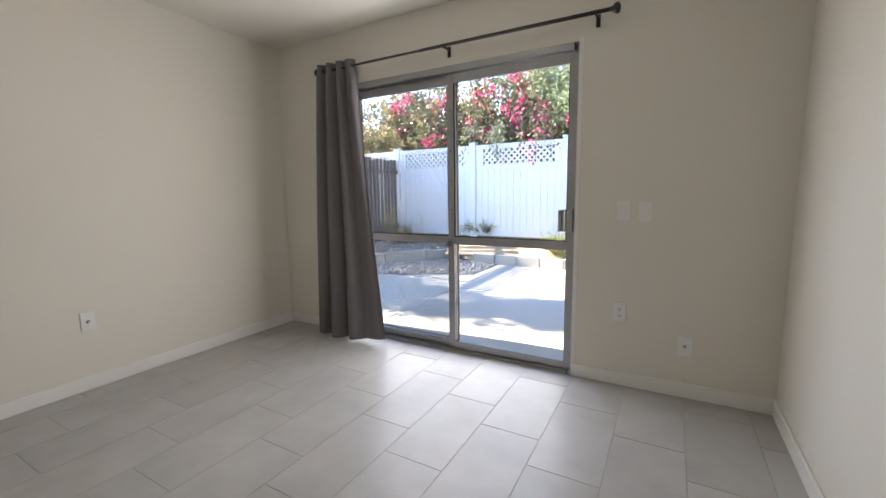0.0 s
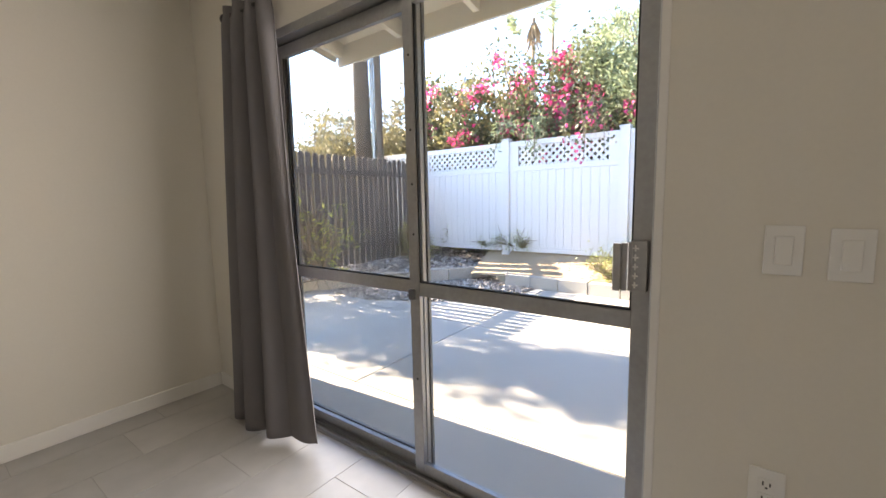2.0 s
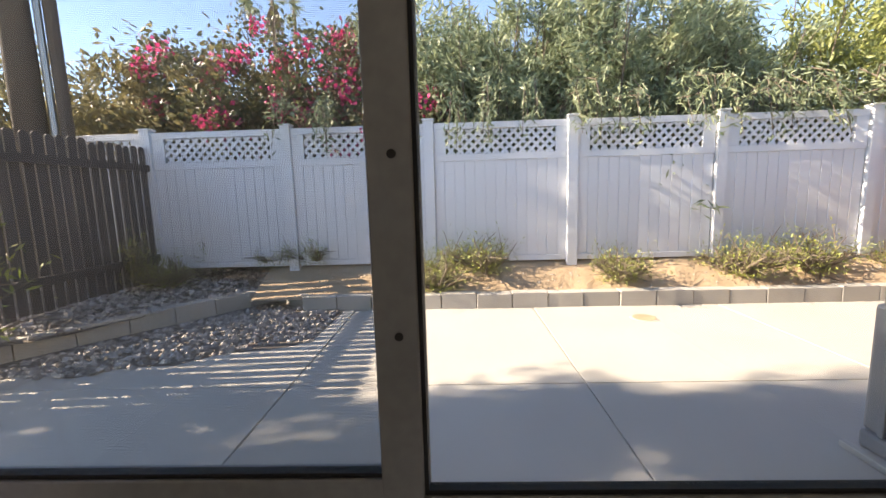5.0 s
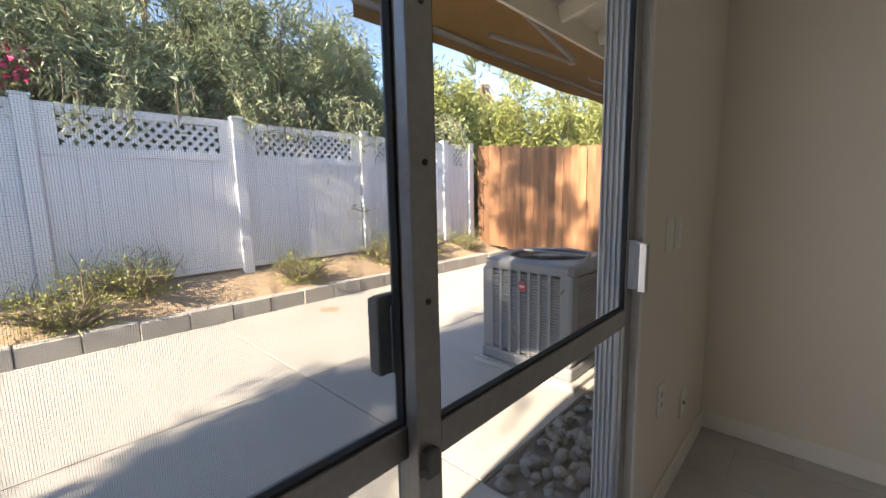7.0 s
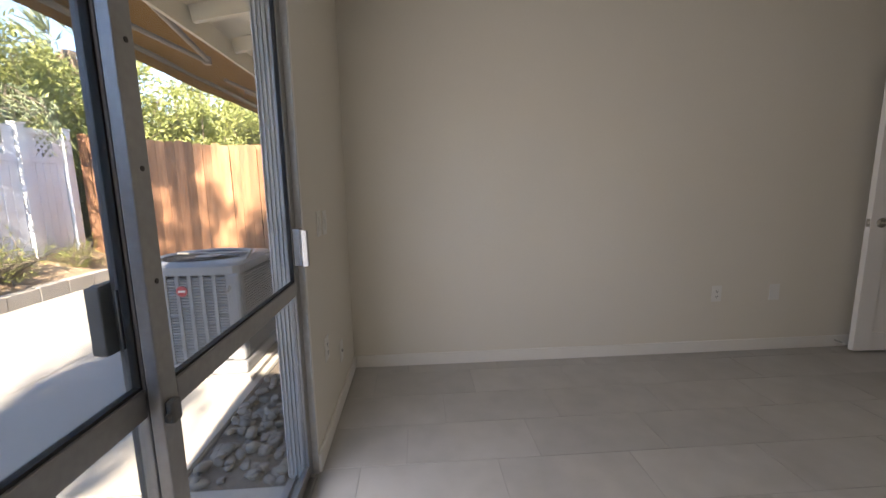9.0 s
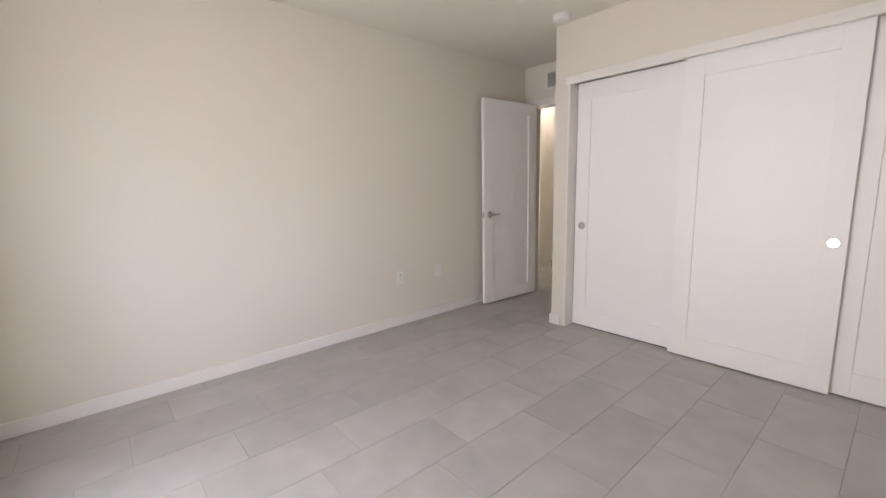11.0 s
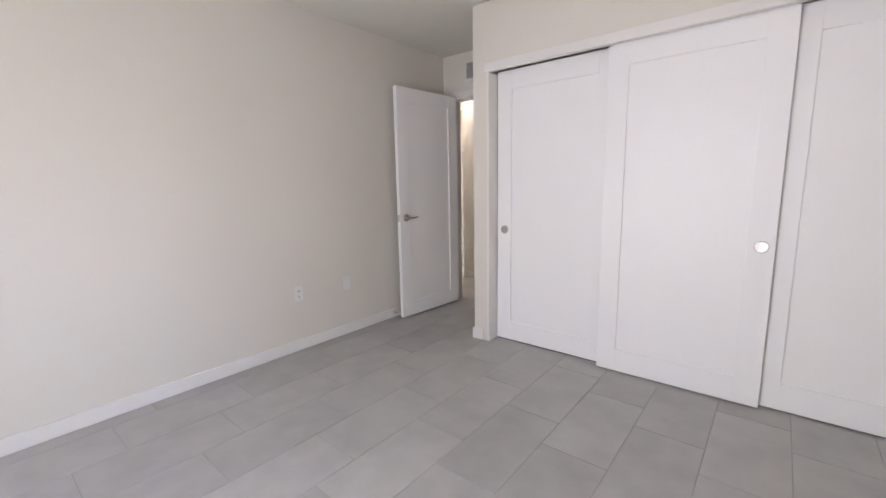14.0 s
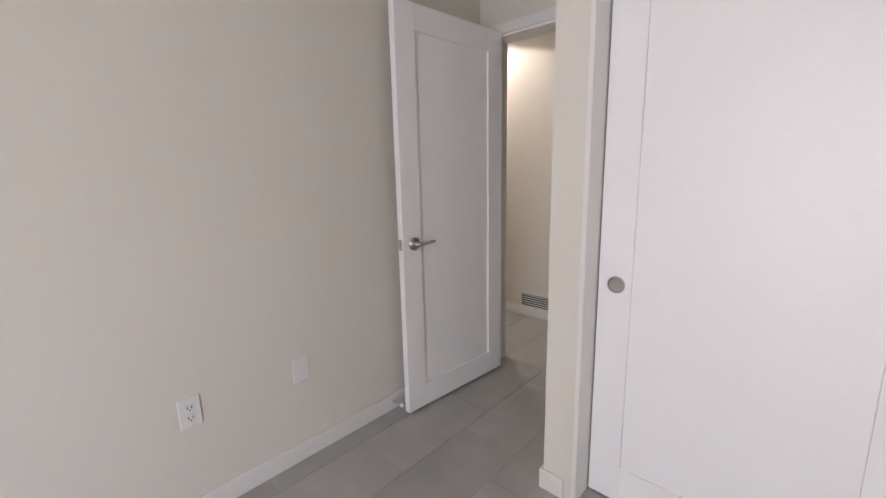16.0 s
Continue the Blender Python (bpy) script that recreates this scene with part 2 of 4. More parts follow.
def rod_between(bm, a, b, r0, r1=None, seg=10):
    a, b = Vector(a), Vector(b)
    d = b - a
    m = Matrix.Translation((a + b) / 2) @ d.to_track_quat("Z", "Y").to_matrix().to_4x4()
    bmesh.ops.create_cone(bm, cap_ends=True, segments=seg, radius1=r0, radius2=r0 if r1 is None else r1, depth=d.length, matrix=m)
    return bm


def disc(bm, centre, normal, r, depth, seg=24):
    c, nrm = Vector(centre), Vector(normal).normalized()
    return rod_between(bm, c, c + nrm * depth, r, seg=seg)


def lathe(bm, profile, seg=24, m=None):
    rings = []
    for r, z in profile:
        rings.append([bm.verts.new((r * math.cos(2 * math.pi * k / seg), r * math.sin(2 * math.pi * k / seg), z)) for k in range(seg)])
    for a, b in zip(rings, rings[1:]):
        for k in range(seg):
            bm.faces.new((a[k], a[(k + 1) % seg], b[(k + 1) % seg], b[k]))
    bm.faces.new(rings[-1])
    bm.faces.new(rings[0][::-1])
    if m:
        bmesh.ops.transform(bm, matrix=m, verts=bm.verts)
    return bm


# ---- the room: walls, floor, ceiling ----
XW, XE, YS, YN, ZC = -2.895, 0.725, -0.76, 2.785, 2.45
YO = 2.90                       # outer face of the garden wall
DX0, DX1, DZ = -2.14, -0.318, 2.042  # opening of the sliding door
CX0, CX1, CZ = -2.74, -0.318, 2.035  # closet opening
YD = -1.53                       # wall with the entry door
EX0, EX1 = -0.19, 0.635           # entry doorway
S = "structure"


def setting(name, bm, mat, label, category):
    return tagged(link(name, bm, mat), label, category, kind=S)


wall_north = setting("wall_north", boxes(((-3.1, YN, -0.3), (DX0, YO, 2.7)), ((DX1, YN, -0.3), (6.0, YO, 2.7)), ((DX0, YN, DZ), (DX1, YO, 2.7)), ((DX0, YN, -0.3), (DX1, YO, -0.035))), PAINT, "cream painted wall around the sliding glass door", "wall")
setting("wall_north_outside", boxes(((-3.12, YO, -0.3), (DX0 - 0.03, YO + 0.015, 2.5)), ((DX1 + 0.03, YO, -0.3), (6.0, YO + 0.015, 2.5)), ((DX0 - 0.03, YO, DZ + 0.03), (DX1 + 0.03, YO + 0.015, 2.5))), STUCCO, "cream stucco outer face of the house", "wall")
setting("wall_west", boxes(((-3.1, -1.6, -0.3), (XW, YN, 2.7))), PAINT, "plain cream painted bedroom wall", "wall")
setting("wall_east", boxes(((XE, YD - 0.12, -0.3), (XE + 0.15, YN, 2.7))), PAINT, "plain cream painted wall beside the entry door", "wall")
setting("wall_south", boxes(((CX1 + 0.02, YS - 0.12, 0), (EX0 + 0.01, YS, ZC)), ((XW, YS - 0.12, 0), (CX0 - 0.02, YS, ZC)), ((CX0 - 0.02, YS - 0.12, CZ), (CX1 + 0.02, YS, ZC))), PAINT, "cream painted wall around the closet opening", "wall")
setting("wall_closet", boxes(((XW, -1.65, 0), (EX0 - 0.1, YD, ZC)), ((EX0 - 0.11, YD, 0), (EX0 + 0.01, YS - 0.12, ZC))), PAINT, "cream painted closet partition beside the entry", "wall")
setting("wall_entry", boxes(((EX1, YD - 0.12, 0), (XE, YD, ZC)), ((EX0 - 0.1, YD - 0.12, 2.05), (EX1, YD, ZC))), PAINT, "cream painted wall above the entry door", "wall")
setting("ceiling", boxes(((-3.1, -5.2, ZC), (3.6, YN, ZC + 0.12))), CEIL, "flat cream painted ceiling", "ceiling")
floor = setting("floor", boxes(((-3.1, -5.2, -0.2), (3.6, YN + 0.01, -0.0022))), GROUT, "grey porcelain plank tile floor with thin joints", "floor")
# hallway behind the entry door
YH = -2.47
setting("wall_hall", boxes(((-3.1, YH - 0.12, 0), (1.19, YH, ZC))), PAINT, "cream painted hallway wall with a floor grille", "wall")
setting("wall_hall_end", boxes(((2.9, -5.2, 0), (3.05, YD, ZC)), ((XE + 0.15, YD - 0.12, 0), (3.05, YD, ZC)), ((-3.1, -5.2, 0), (3.05, -5.05, ZC)), ((1.22, -4.1, 0), (2.9, -4.0, ZC)), ((-3.1, YH, 0), (-3.0, -1.65, ZC))), PAINT, "plain hallway walls further inside the house", "wall")


def baseboard(lo, hi):
    """A painted board with a softened upper edge."""
    return setting("baseboard", boxes((lo, hi), bevel=0.004), TRIM, "white painted baseboard along the wall", "baseboard")


BH, BT = 0.085, 0.014
baseboard((XW, YS + BT, 0), (XW + BT, YN - BT, BH))
baseboard((XE - BT, YD + BT, 0), (XE, YN - BT, BH))
baseboard((XW, YN - BT, 0), (DX0 - 0.002, YN, BH))
baseboard((DX1 + 0.002, YN - BT, 0), (XE, YN, BH))
baseboard((CX1 + 0.05, YS, 0), (EX0 + 0.01 + BT, YS + BT, BH))
baseboard((EX0 + 0.01, YD, 0), (EX0 + 0.01 + BT, YS, BH))
baseboard((XW + BT, YS, 0), (CX0 - 0.02, YS + BT, BH))
baseboard((-1.5, YH, 0), (1.19, YH + BT, BH))
baseboard((EX1 + 0.07, YD, 0), (XE - BT, YD + BT, BH))


# ---- sliding glass door ----
def sliding_door():
    d = thing("door_1", "grey aluminium sliding glass door with a centre rail, closed", "door", (DX0, 2.80, 0), kind=S)
    inv = Matrix.Translation((-DX0, -2.80, 0))

    def put(name, items, mat, parent, label="", bevel=0.002):
        bm = boxes(*items, bevel=bevel)
        if parent is d:
            bmesh.ops.transform(bm, matrix=inv, verts=bm.verts)
        else:
            bmesh.ops.transform(bm, matrix=parent_inv, verts=bm.verts)
        return part(name, bm, mat, parent, label)

    parent_inv = inv
    y0, y1 = 2.782, 2.905
    put("jamb", [((DX0, y0, 0), (DX0 + 0.03, y1, DZ))] + [((DX0 + 0.03, y, 0.02), (DX0 + 0.042, y + 0.006, DZ - 0.02)) for y in (2.80, 2.836, 2.862)], ALU, d)
    put("jamb", [((DX1 - 0.022, 2.834, 0), (DX1, y1, DZ)), ((DX1 - 0.004, y0, 0), (DX1, 2.834, DZ))] + [((DX1 - 0.034, y, 0.02), (DX1 - 0.022, y + 0.006, DZ - 0.02)) for y in (2.836, 2.850, 2.866, 2.882, 2.897)], PALE_ALU, d, "pale weathered aluminium jamb with grooves")
    put("head_track", [((DX0 + 0.03, y0, DZ - 0.045), (DX1 - 0.03, y1, DZ))], ALU, d)
    put("sill_track", [((DX0 + 0.03, y0, -0.03), (DX1 - 0.03, y1, 0.006))] + [((DX0 + 0.03, y, 0.006), (DX1 - 0.03, y + 0.005, 0.022)) for y in (2.786, 2.818, 2.836, 2.868)], ALU, d, "worn aluminium sill with raised tracks")
    put("drywall_corner_bead", [((DX1, YN - 0.003, 0.0), (DX1 + 0.022, YN + 0.012, DZ + 0.02))], TRIM, d)

    def panel(name, xa, xb, yc, mat, label):
        w, t = (0.05 if name == "sliding_panel" else 0.04), 0.024
        p = part(name, bm_of([((xa, yc - t / 2, 0.024), (xa + w, yc + t / 2, DZ - 0.05)), ]), mat, d, label)
        part("stile", bm_of([((xb - w, yc - t / 2, 0.024), (xb, yc + t / 2, DZ - 0.05))]), mat, p)
        part("top_rail", bm_of([((xa + w, yc - t / 2, DZ - 0.11), (xb - w, yc + t / 2, DZ - 0.05))]), mat, p)
        part("bottom_rail", bm_of([((xa + w, yc - t / 2, 0.024), (xb - w, yc + t / 2, 0.075))]), mat, p)
        part("centre_rail", bm_of([((xa + w, yc - t / 2, 0.808), (xb - w, yc + t / 2, 0.862))]), mat, p)
        part("gasket", bm_of([((xa + w, yc - 0.007, 0.862), (xb - w, yc + 0.007, 0.868)), ((xa + w, yc - 0.007, 0.868), (xa + w + 0.005, yc + 0.007, DZ - 0.11)), ((xb - w - 0.005, yc - 0.007, 0.868), (xb - w, yc + 0.007, DZ - 0.11))], 0), GASKET, p)
        for za, zb in ((0.075, 0.808), (0.868, DZ - 0.11)):
            g = part("pane", bm_of([((xa + w, yc - 0.002, za), (xb - w, yc + 0.002, zb))], 0), GLASS, p, "clear glass pane")
            g.visible_shadow = False
        return p

    def bm_of(items, bevel=0.0025):
        bm = boxes(*items, bevel=bevel)
        bmesh.ops.transform(bm, matrix=inv, verts=bm.verts)
        return bm

    slide = panel("sliding_panel", -1.218, DX1 - 0.005, 2.818, ALU, "grey aluminium sliding panel with two panes")
    panel("fixed_panel", DX0 + 0.034, -1.170, 2.849, ALU, "grey aluminium fixed panel with two panes")
    # pull handle, and the latch by the centre rail
    part("door_handle", bm_of([((-0.372, 2.778, 0.925), (-0.330, 2.806, 1.070)), ((-0.380, 2.772, 0.928), (-0.366, 2.784, 1.067)), ((-0.395, 2.757, 0.929), (-0.376, 2.776, 1.066)), ((-0.412, 2.742, 0.93), (-0.391, 2.762, 1.065))], 0.003), ALU, slide, "grey metal pull handle with a row of small crosses")
    # white crosses on the plate, painted as light shining through cross-shaped holes
    for k in range(5):
        z = 0.945 + 0.026 * k
        part("lit_cross", bm_of([((-0.362, 2.7755, z - 0.009), (-0.358, 2.778, z + 0.009)), ((-0.368, 2.7755, z - 0.002), (-0.352, 2.778, z + 0.002))], 0), PLASTIC, slide)
    part("rail_latch", bm_of([((-1.214, 2.79, 0.792), (-1.186, 2.806, 0.835)), ((-1.226, 2.793, 0.80), (-1.214, 2.802, 0.815))], 0.004), ALU_DK, slide, "small dark latch on the centre stile")
    bm = bmesh.new()
    for z in (0.45, 1.06, 1.26, 1.47, 1.75):
        disc(bm, (-1.19, 2.806, z), (0, -1, 0), 0.005, 0.0015, 10)
    bmesh.ops.transform(bm, matrix=inv, verts=bm.verts)
    part("screw", bm, DARK_METAL, slide)
    return d


sliding_door()


def screen_door():
    d = thing("screen_door", "bronze framed insect screen door slid over the fixed pane", "screen door", (DX0, 2.864, 0))
    inv = Matrix.Translation((-DX0, -2.864, 0))

    def put(name, items, mat, label="", bevel=0.002):
        bm = boxes(*items, bevel=bevel)
        bmesh.ops.transform(bm, matrix=inv, verts=bm.verts)
        return part(name, bm, mat, d, label)

    xa, xb, w = DX0 + 0.045, -1.165, 0.035
    put("stile", [((xa, 2.864, 0.022), (xa + w, 2.880, DZ - 0.05))], ALU_DK)
    put("stile", [((xb - w, 2.864, 0.022), (xb, 2.880, DZ - 0.05))], ALU_DK)
    put("top_rail", [((xa + w, 2.864, DZ - 0.10), (xb - w, 2.880, DZ - 0.05))], ALU_DK)
    put("bottom_rail", [((xa + w, 2.864, 0.022), (xb - w, 2.880, 0.08))], ALU_DK)
    put("centre_rail", [((xa + w, 2.864, 0.812), (xb - w, 2.880, 0.855))], ALU_DK)
    s = put("mesh", [((xa + w, 2.871, 0.08), (xb - w, 2.8715, DZ - 0.10))], SCREEN, "fine grey insect mesh", 0)
    s.visible_shadow = True
    put("handle", [((xb - 0.06, 2.880, 0.932), (xb - 0.012, 2.897, 1.062)), ((xb - 0.063, 2.880, 0.935), (xb - 0.052, 2.905, 1.058)), ((xb - 0.05, 2.861, 0.94), (xb - 0.02, 2.864, 1.05))], ALU_DK, "dark metal screen handle", 0.003)


screen_door()


# ---- curtain and rod ----
def curtain_rod():
    d = thing("curtain_rod", "black metal curtain rod with round finials on three brackets", "curtain rod", (-1.27, YN, 2.15))
    y, z = -0.075, 0.0
    part("rod", rod_between(bmesh.new(), (-1.04, y, z), (-0.1, y, z), 0.0085, seg=14), DARK_METAL, d, smooth=True)
    part("rod", rod_between(bmesh.new(), (-0.1, y, z), (1.12, y, z), 0.011, seg=14), DARK_METAL, d, smooth=True)
    prof = [(0.008, 0), (0.016, 0.004), (0.012, 0.012), (0.024, 0.022), (0.029, 0.035), (0.026, 0.047), (0.012, 0.054)]
    for x, turn in ((1.12, 90), (-1.04, -90)):
        part("finial", lathe(bmesh.new(), prof, 18, pose(x, y, z, 0, turn, 0)), DARK_METAL, d, "ringed round finial", True)
    for x in (-1.0, 0.09, 1.05):
        bm = boxes(((x - 0.012, -0.004, -0.055), (x + 0.012, 0, 0.012)), ((x - 0.006, y, -0.014), (x + 0.006, -0.004, -0.004)), ((x - 0.006, y - 0.016, -0.016), (x + 0.006, y + 0.014, -0.010)), ((x - 0.006, y - 0.018, -0.016), (x + 0.006, y - 0.013, 0.006)))
        part("bracket", bm, DARK_METAL, d)


curtain_rod()


def curtain():
    """Cloth gathered on the rod, falling in deep folds that spread towards the floor."""
    d = thing("curtain", "dark grey curtain gathered to one side of the sliding door", "curtain", (-2.15, YN - 0.07, 0))
    nu, nv = 150, 46
    bm = bmesh.new()
    grid = []
    for j in range(nv + 1):
        v = j / nv
        z = 2.20 - v * 2.165
        row = []
        left, right = -0.205 - 0.075 * v, 0.185 + 0.27 * v ** 1.1
        for i in range(nu + 1):
            u = i / nu
            wob = 0.25 * math.sin(3.1 * v + 5 * u)
            fold = math.sin(2 * math.pi * (4.2 * u) + 1.1 + wob)
            fold2 = math.sin(2 * math.pi * (7.3 * u) + 2.0 * v)
            amp = 0.034 + 0.022 * v
            flat = 1 - 0.75 * max(0.0, min(1.0, (u - 0.5) / 0.25)) * min(1.0, v * 1.6 + 0.2)
            y = -0.06 * v - 0.05 * math.sin(math.pi * min(1, u * 1.2)) * v + amp * fold * flat + 0.008 * fold2 * flat
            if v < 0.035:
                y *= 0.75
            x = left + (right - left) * u + 0.012 * math.cos(2 * math.pi * 4.2 * u + 1.1) * (0.5 + v)
            row.append(bm.verts.new((x, y, z + 0.012 * u * v - 0.03 * math.sin(math.pi * u) * v * 0.6)))
        grid.append(row)
    for a, b in zip(grid, grid[1:]):
        for i in range(nu):
            bm.faces.new((a[i], a[i + 1], b[i + 1], b[i]))
    c = part("cloth", bm, CURTAIN, d, smooth=True)
    s = c.modifiers.new("thickness", "SOLIDIFY")
    s.thickness = 0.004


curtain()


# ---- wall plates ----
def wall_plate(at, turn, kind_name, label, w=0.072, h=0.116, holes="outlet"):
    """A plate on a wall; it faces -y before the turn."""
    d = thing(kind_name, label, "outlet" if holes == "outlet" else "switch" if holes == "switch" else "wall plate", at, turn=turn)
    part("plate", box(bmesh.new(), (-w / 2, -0.006, -h / 2), (w / 2, 0, h / 2), 0.002), PLASTIC, d)
    if holes == "outlet":
        for z in (-0.02, 0.02):
            part("socket", box(bmesh.new(), (-0.016, -0.0085, z - 0.0145), (0.016, -0.006, z + 0.0145), 0.001), PLASTIC, d)
            part("slot", boxes(((-0.0085, -0.0092, z - 0.004), (-0.0055, -0.0085, z + 0.007)), ((0.0055, -0.0092, z - 0.004), (0.0085, -0.0085, z + 0.006)), ((-0.0025, -0.0092, z - 0.0115), (0.0025, -0.0085, z - 0.007))), SLOT, d)
    elif holes == "switch":
        part("rocker", box(bmesh.new(), (-0.0165, -0.0115, -0.034), (0.0165, -0.006, 0.034), 0.002), PLASTIC, d)
    elif holes == "coax":
        part("connector", disc(bmesh.new(), (0, -0.006, 0), (0, -1, 0), 0.0055, 0.01, 12), NICKEL, d)
        part("ring", disc(bmesh.new(), (0, -0.006, 0), (0, -1, 0), 0.009, 0.003, 6), SLOT, d)
    for z in (-h * 0.42, h * 0.42):
        part("screw", disc(bmesh.new(), (0, -0.006, z), (0, -1, 0), 0.003, 0.001, 8), TRIM, d)
    return d


# unseen wall, added so its shadow edge falls along the patio
setting("shade_wall", boxes(((-3.45, 1.0, -0.2), (-3.12, 3.26, 2.4))), STUCCO, "unseen stucco wall added to shade the patio near the house", "wall")
wall_plate((-0.043, YN, 0.455), 0, "outlet", "white duplex power outlet on the cream wall")
wall_plate((0.302, YN, 0.30), 0, "coax_plate", "white plate with a coaxial connector on the wall", holes="coax")
wall_plate((-0.045, YN, 1.06), 0, "light_switch", "white rocker light switch by the sliding door", holes="switch")
wall_plate((0.069, YN, 1.055), 0, "light_switch", "white rocker light switch by the sliding door", holes="switch")
wall_plate((XE, 0.22, 0.432), -90, "outlet", "white duplex power outlet on the cream wall")
wall_plate((XE, -0.216, 0.43), -90, "blank_plate", "blank white cover plate on the cream wall", holes="none")
wall_plate((XW, 1.245, 0.425), 90, "coax_plate", "white plate with a coaxial connector on the wall", holes="coax")


# ---- closet ----
def panel_leaf(bm, x0, x1, y0, y1, z0, z1, rim=0.115, inset=0.012, rim_z=0.13):
    """A flat leaf with one long sunken field on its front (y1 side) and a moulded edge."""
    box(bm, (x0, y0, z0), (x1, y1 - inset, z1))
    box(bm, (x0, y1 - inset, z0), (x0 + rim, y1, z1), 0.0015)
    box(bm, (x1 - rim, y1 - inset, z0), (x1, y1, z1), 0.0015)
    box(bm, (x0 + rim, y1 - inset, z1 - rim_z), (x1 - rim, y1, z1), 0.0015)
    box(bm, (x0 + rim, y1 - inset, z0), (x1 - rim, y1, z0 + rim_z * 1.1), 0.0015)
    return bm


def closet_door(x0, x1, y, pull_x, label):
    d = thing("closet_door", label, "closet door", ((x0 + x1) / 2, y, 0.008), "sliding closet doors")
    w = (x1 - x0) / 2
    part("leaf", panel_leaf(bmesh.new(), -w, w, -0.034, 0, 0, 1.995), DOORS, d)
    bm = bmesh.new()
    lathe(bm, [(0.031, -0.002), (0.031, 0.002), (0.029, 0.0035), (0.0265, 0.0035), (0.025, 0.0008), (0.012, 0.0004)], 28, pose(pull_x - (x0 + x1) / 2, 0, 0.86, -90, 0, 0))
    part("finger_pull", bm, NICKEL, d, "round satin nickel finger pull")


closet_door(-1.165, -0.322, -0.868, -0.385, "white flat-panel sliding closet door with a round pull")
closet_door(-1.975, -1.125, -0.804, -1.92, "white flat-panel sliding closet door standing in front")
closet_door(-2.715, -1.94, -0.848, -2.66, "white flat-panel sliding closet door leaving a dark gap")
setting("closet_head_trim", boxes(((CX0 - 0.03, YS - 0.03, 1.99), (CX1 + 0.035, YS + 0.012, 2.05)), bevel=0.003), TRIM, "white fascia board hiding the closet track", "trim")
setting("closet_jamb", boxes(((CX1 + 0.001, YS - 0.12, 0), (CX1 + 0.019, YS + 0.004, 1.99)), bevel=0.002), TRIM, "white painted closet side jamb", "trim")
setting("closet_jamb", boxes(((CX0 - 0.019, YS - 0.12, 0), (CX0 - 0.001, YS + 0.004, 1.99)), bevel=0.002), TRIM, "white painted closet side jamb", "trim")
setting("closet_floor_guide", boxes(((CX0, -0.90, 0), (CX1, -0.875, 0.003))), SLOT, "dark floor track under the closet doors", "trim")


# ---- entry door ----
def entry_door():
    hinge = Vector((0.562, -1.50, 0.0))
    tip = Vector((0.614, -0.735, 0.0))
    ang = math.degrees(math.atan2(tip.y - hinge.y, tip.x - hinge.x))
    d = thing("door_2", "white one-panel interior door standing open against the wall", "door", (hinge.x, hinge.y, 0.014), kind=S, turn=ang)
    w = (tip - hinge).length
    bm = panel_leaf(bmesh.new(), 0, w, -0.017, 0.018, 0, 2.03, 0.12, 0.012, 0.12)
    part("leaf", bm, DOORS, d)
    part("back_leaf", box(bmesh.new(), (0.002, -0.02, 0.002), (w - 0.002, -0.0172, 2.028)), DOORS, d)
    hx, hz = w - 0.07, 0.91
    bm = disc(bmesh.new(), (hx, 0.018, hz), (0, 1, 0), 0.032, 0.008, 28)
    disc(bm, (hx, 0.026, hz), (0, 1, 0), 0.012, 0.03, 16)
    rod_between(bm, (hx + 0.012, 0.052, hz), (hx - 0.06, 0.054, hz - 0.002), 0.0095, 0.0085, 12)
    rod_between(bm, (hx - 0.06, 0.054, hz - 0.002), (hx - 0.115, 0.05, hz + 0.003), 0.0085, 0.006, 12)
    part("door_handle", bm, NICKEL, d, "satin nickel lever handle on a round rose", True)
    bm = disc(bmesh.new(), (hx, -0.02, hz), (0, -1, 0), 0.03, 0.008, 24)
    part("rose", bm, NICKEL, d)
    part("latch_plate", boxes(((w, -0.012, hz - 0.028), (w + 0.0015, 0.012, hz + 0.028)), ((w, -0.006, hz - 0.009), (w + 0.008, 0.006, hz + 0.009))), NICKEL, d)
    for z in (0.2, 1.0, 1.8):
        part("hinge", rod_between(bmesh.new(), (-0.004, -0.02, z - 0.045), (-0.004, -0.02, z + 0.045), 0.006, seg=10), NICKEL, d)


entry_door()
setting("door_frame", boxes(((EX1 - 0.02, YD - 0.13, 0), (EX1, YD + 0.006, 2.05)), ((EX0 - 0.06, YD - 0.13, 2.03), (EX1, YD + 0.006, 2.05)), ((EX0 - 0.06, YD + 0.006, 2.045), (EX1 + 0.05, YD + 0.018, 2.10)), ((EX1, YD + 0.006, 0), (EX1 + 0.05, YD + 0.018, 2.045)), bevel=0.002), TRIM, "white painted door frame and casing", "trim")


def door_stop():
    d = thing("door_stop", "small spring door stop on the baseboard", "door stop", (XE - BT, -0.72, 0.05))
    part("spring", rod_between(bmesh.new(), (0, 0, 0), (-0.06, 0, 0), 0.006, seg=12), NICKEL, d)
    part("rubber_tip", rod_between(bmesh.new(), (-0.06, 0, 0), (-0.075, 0, 0), 0.009, seg=12), PLASTIC, d)


door_stop()


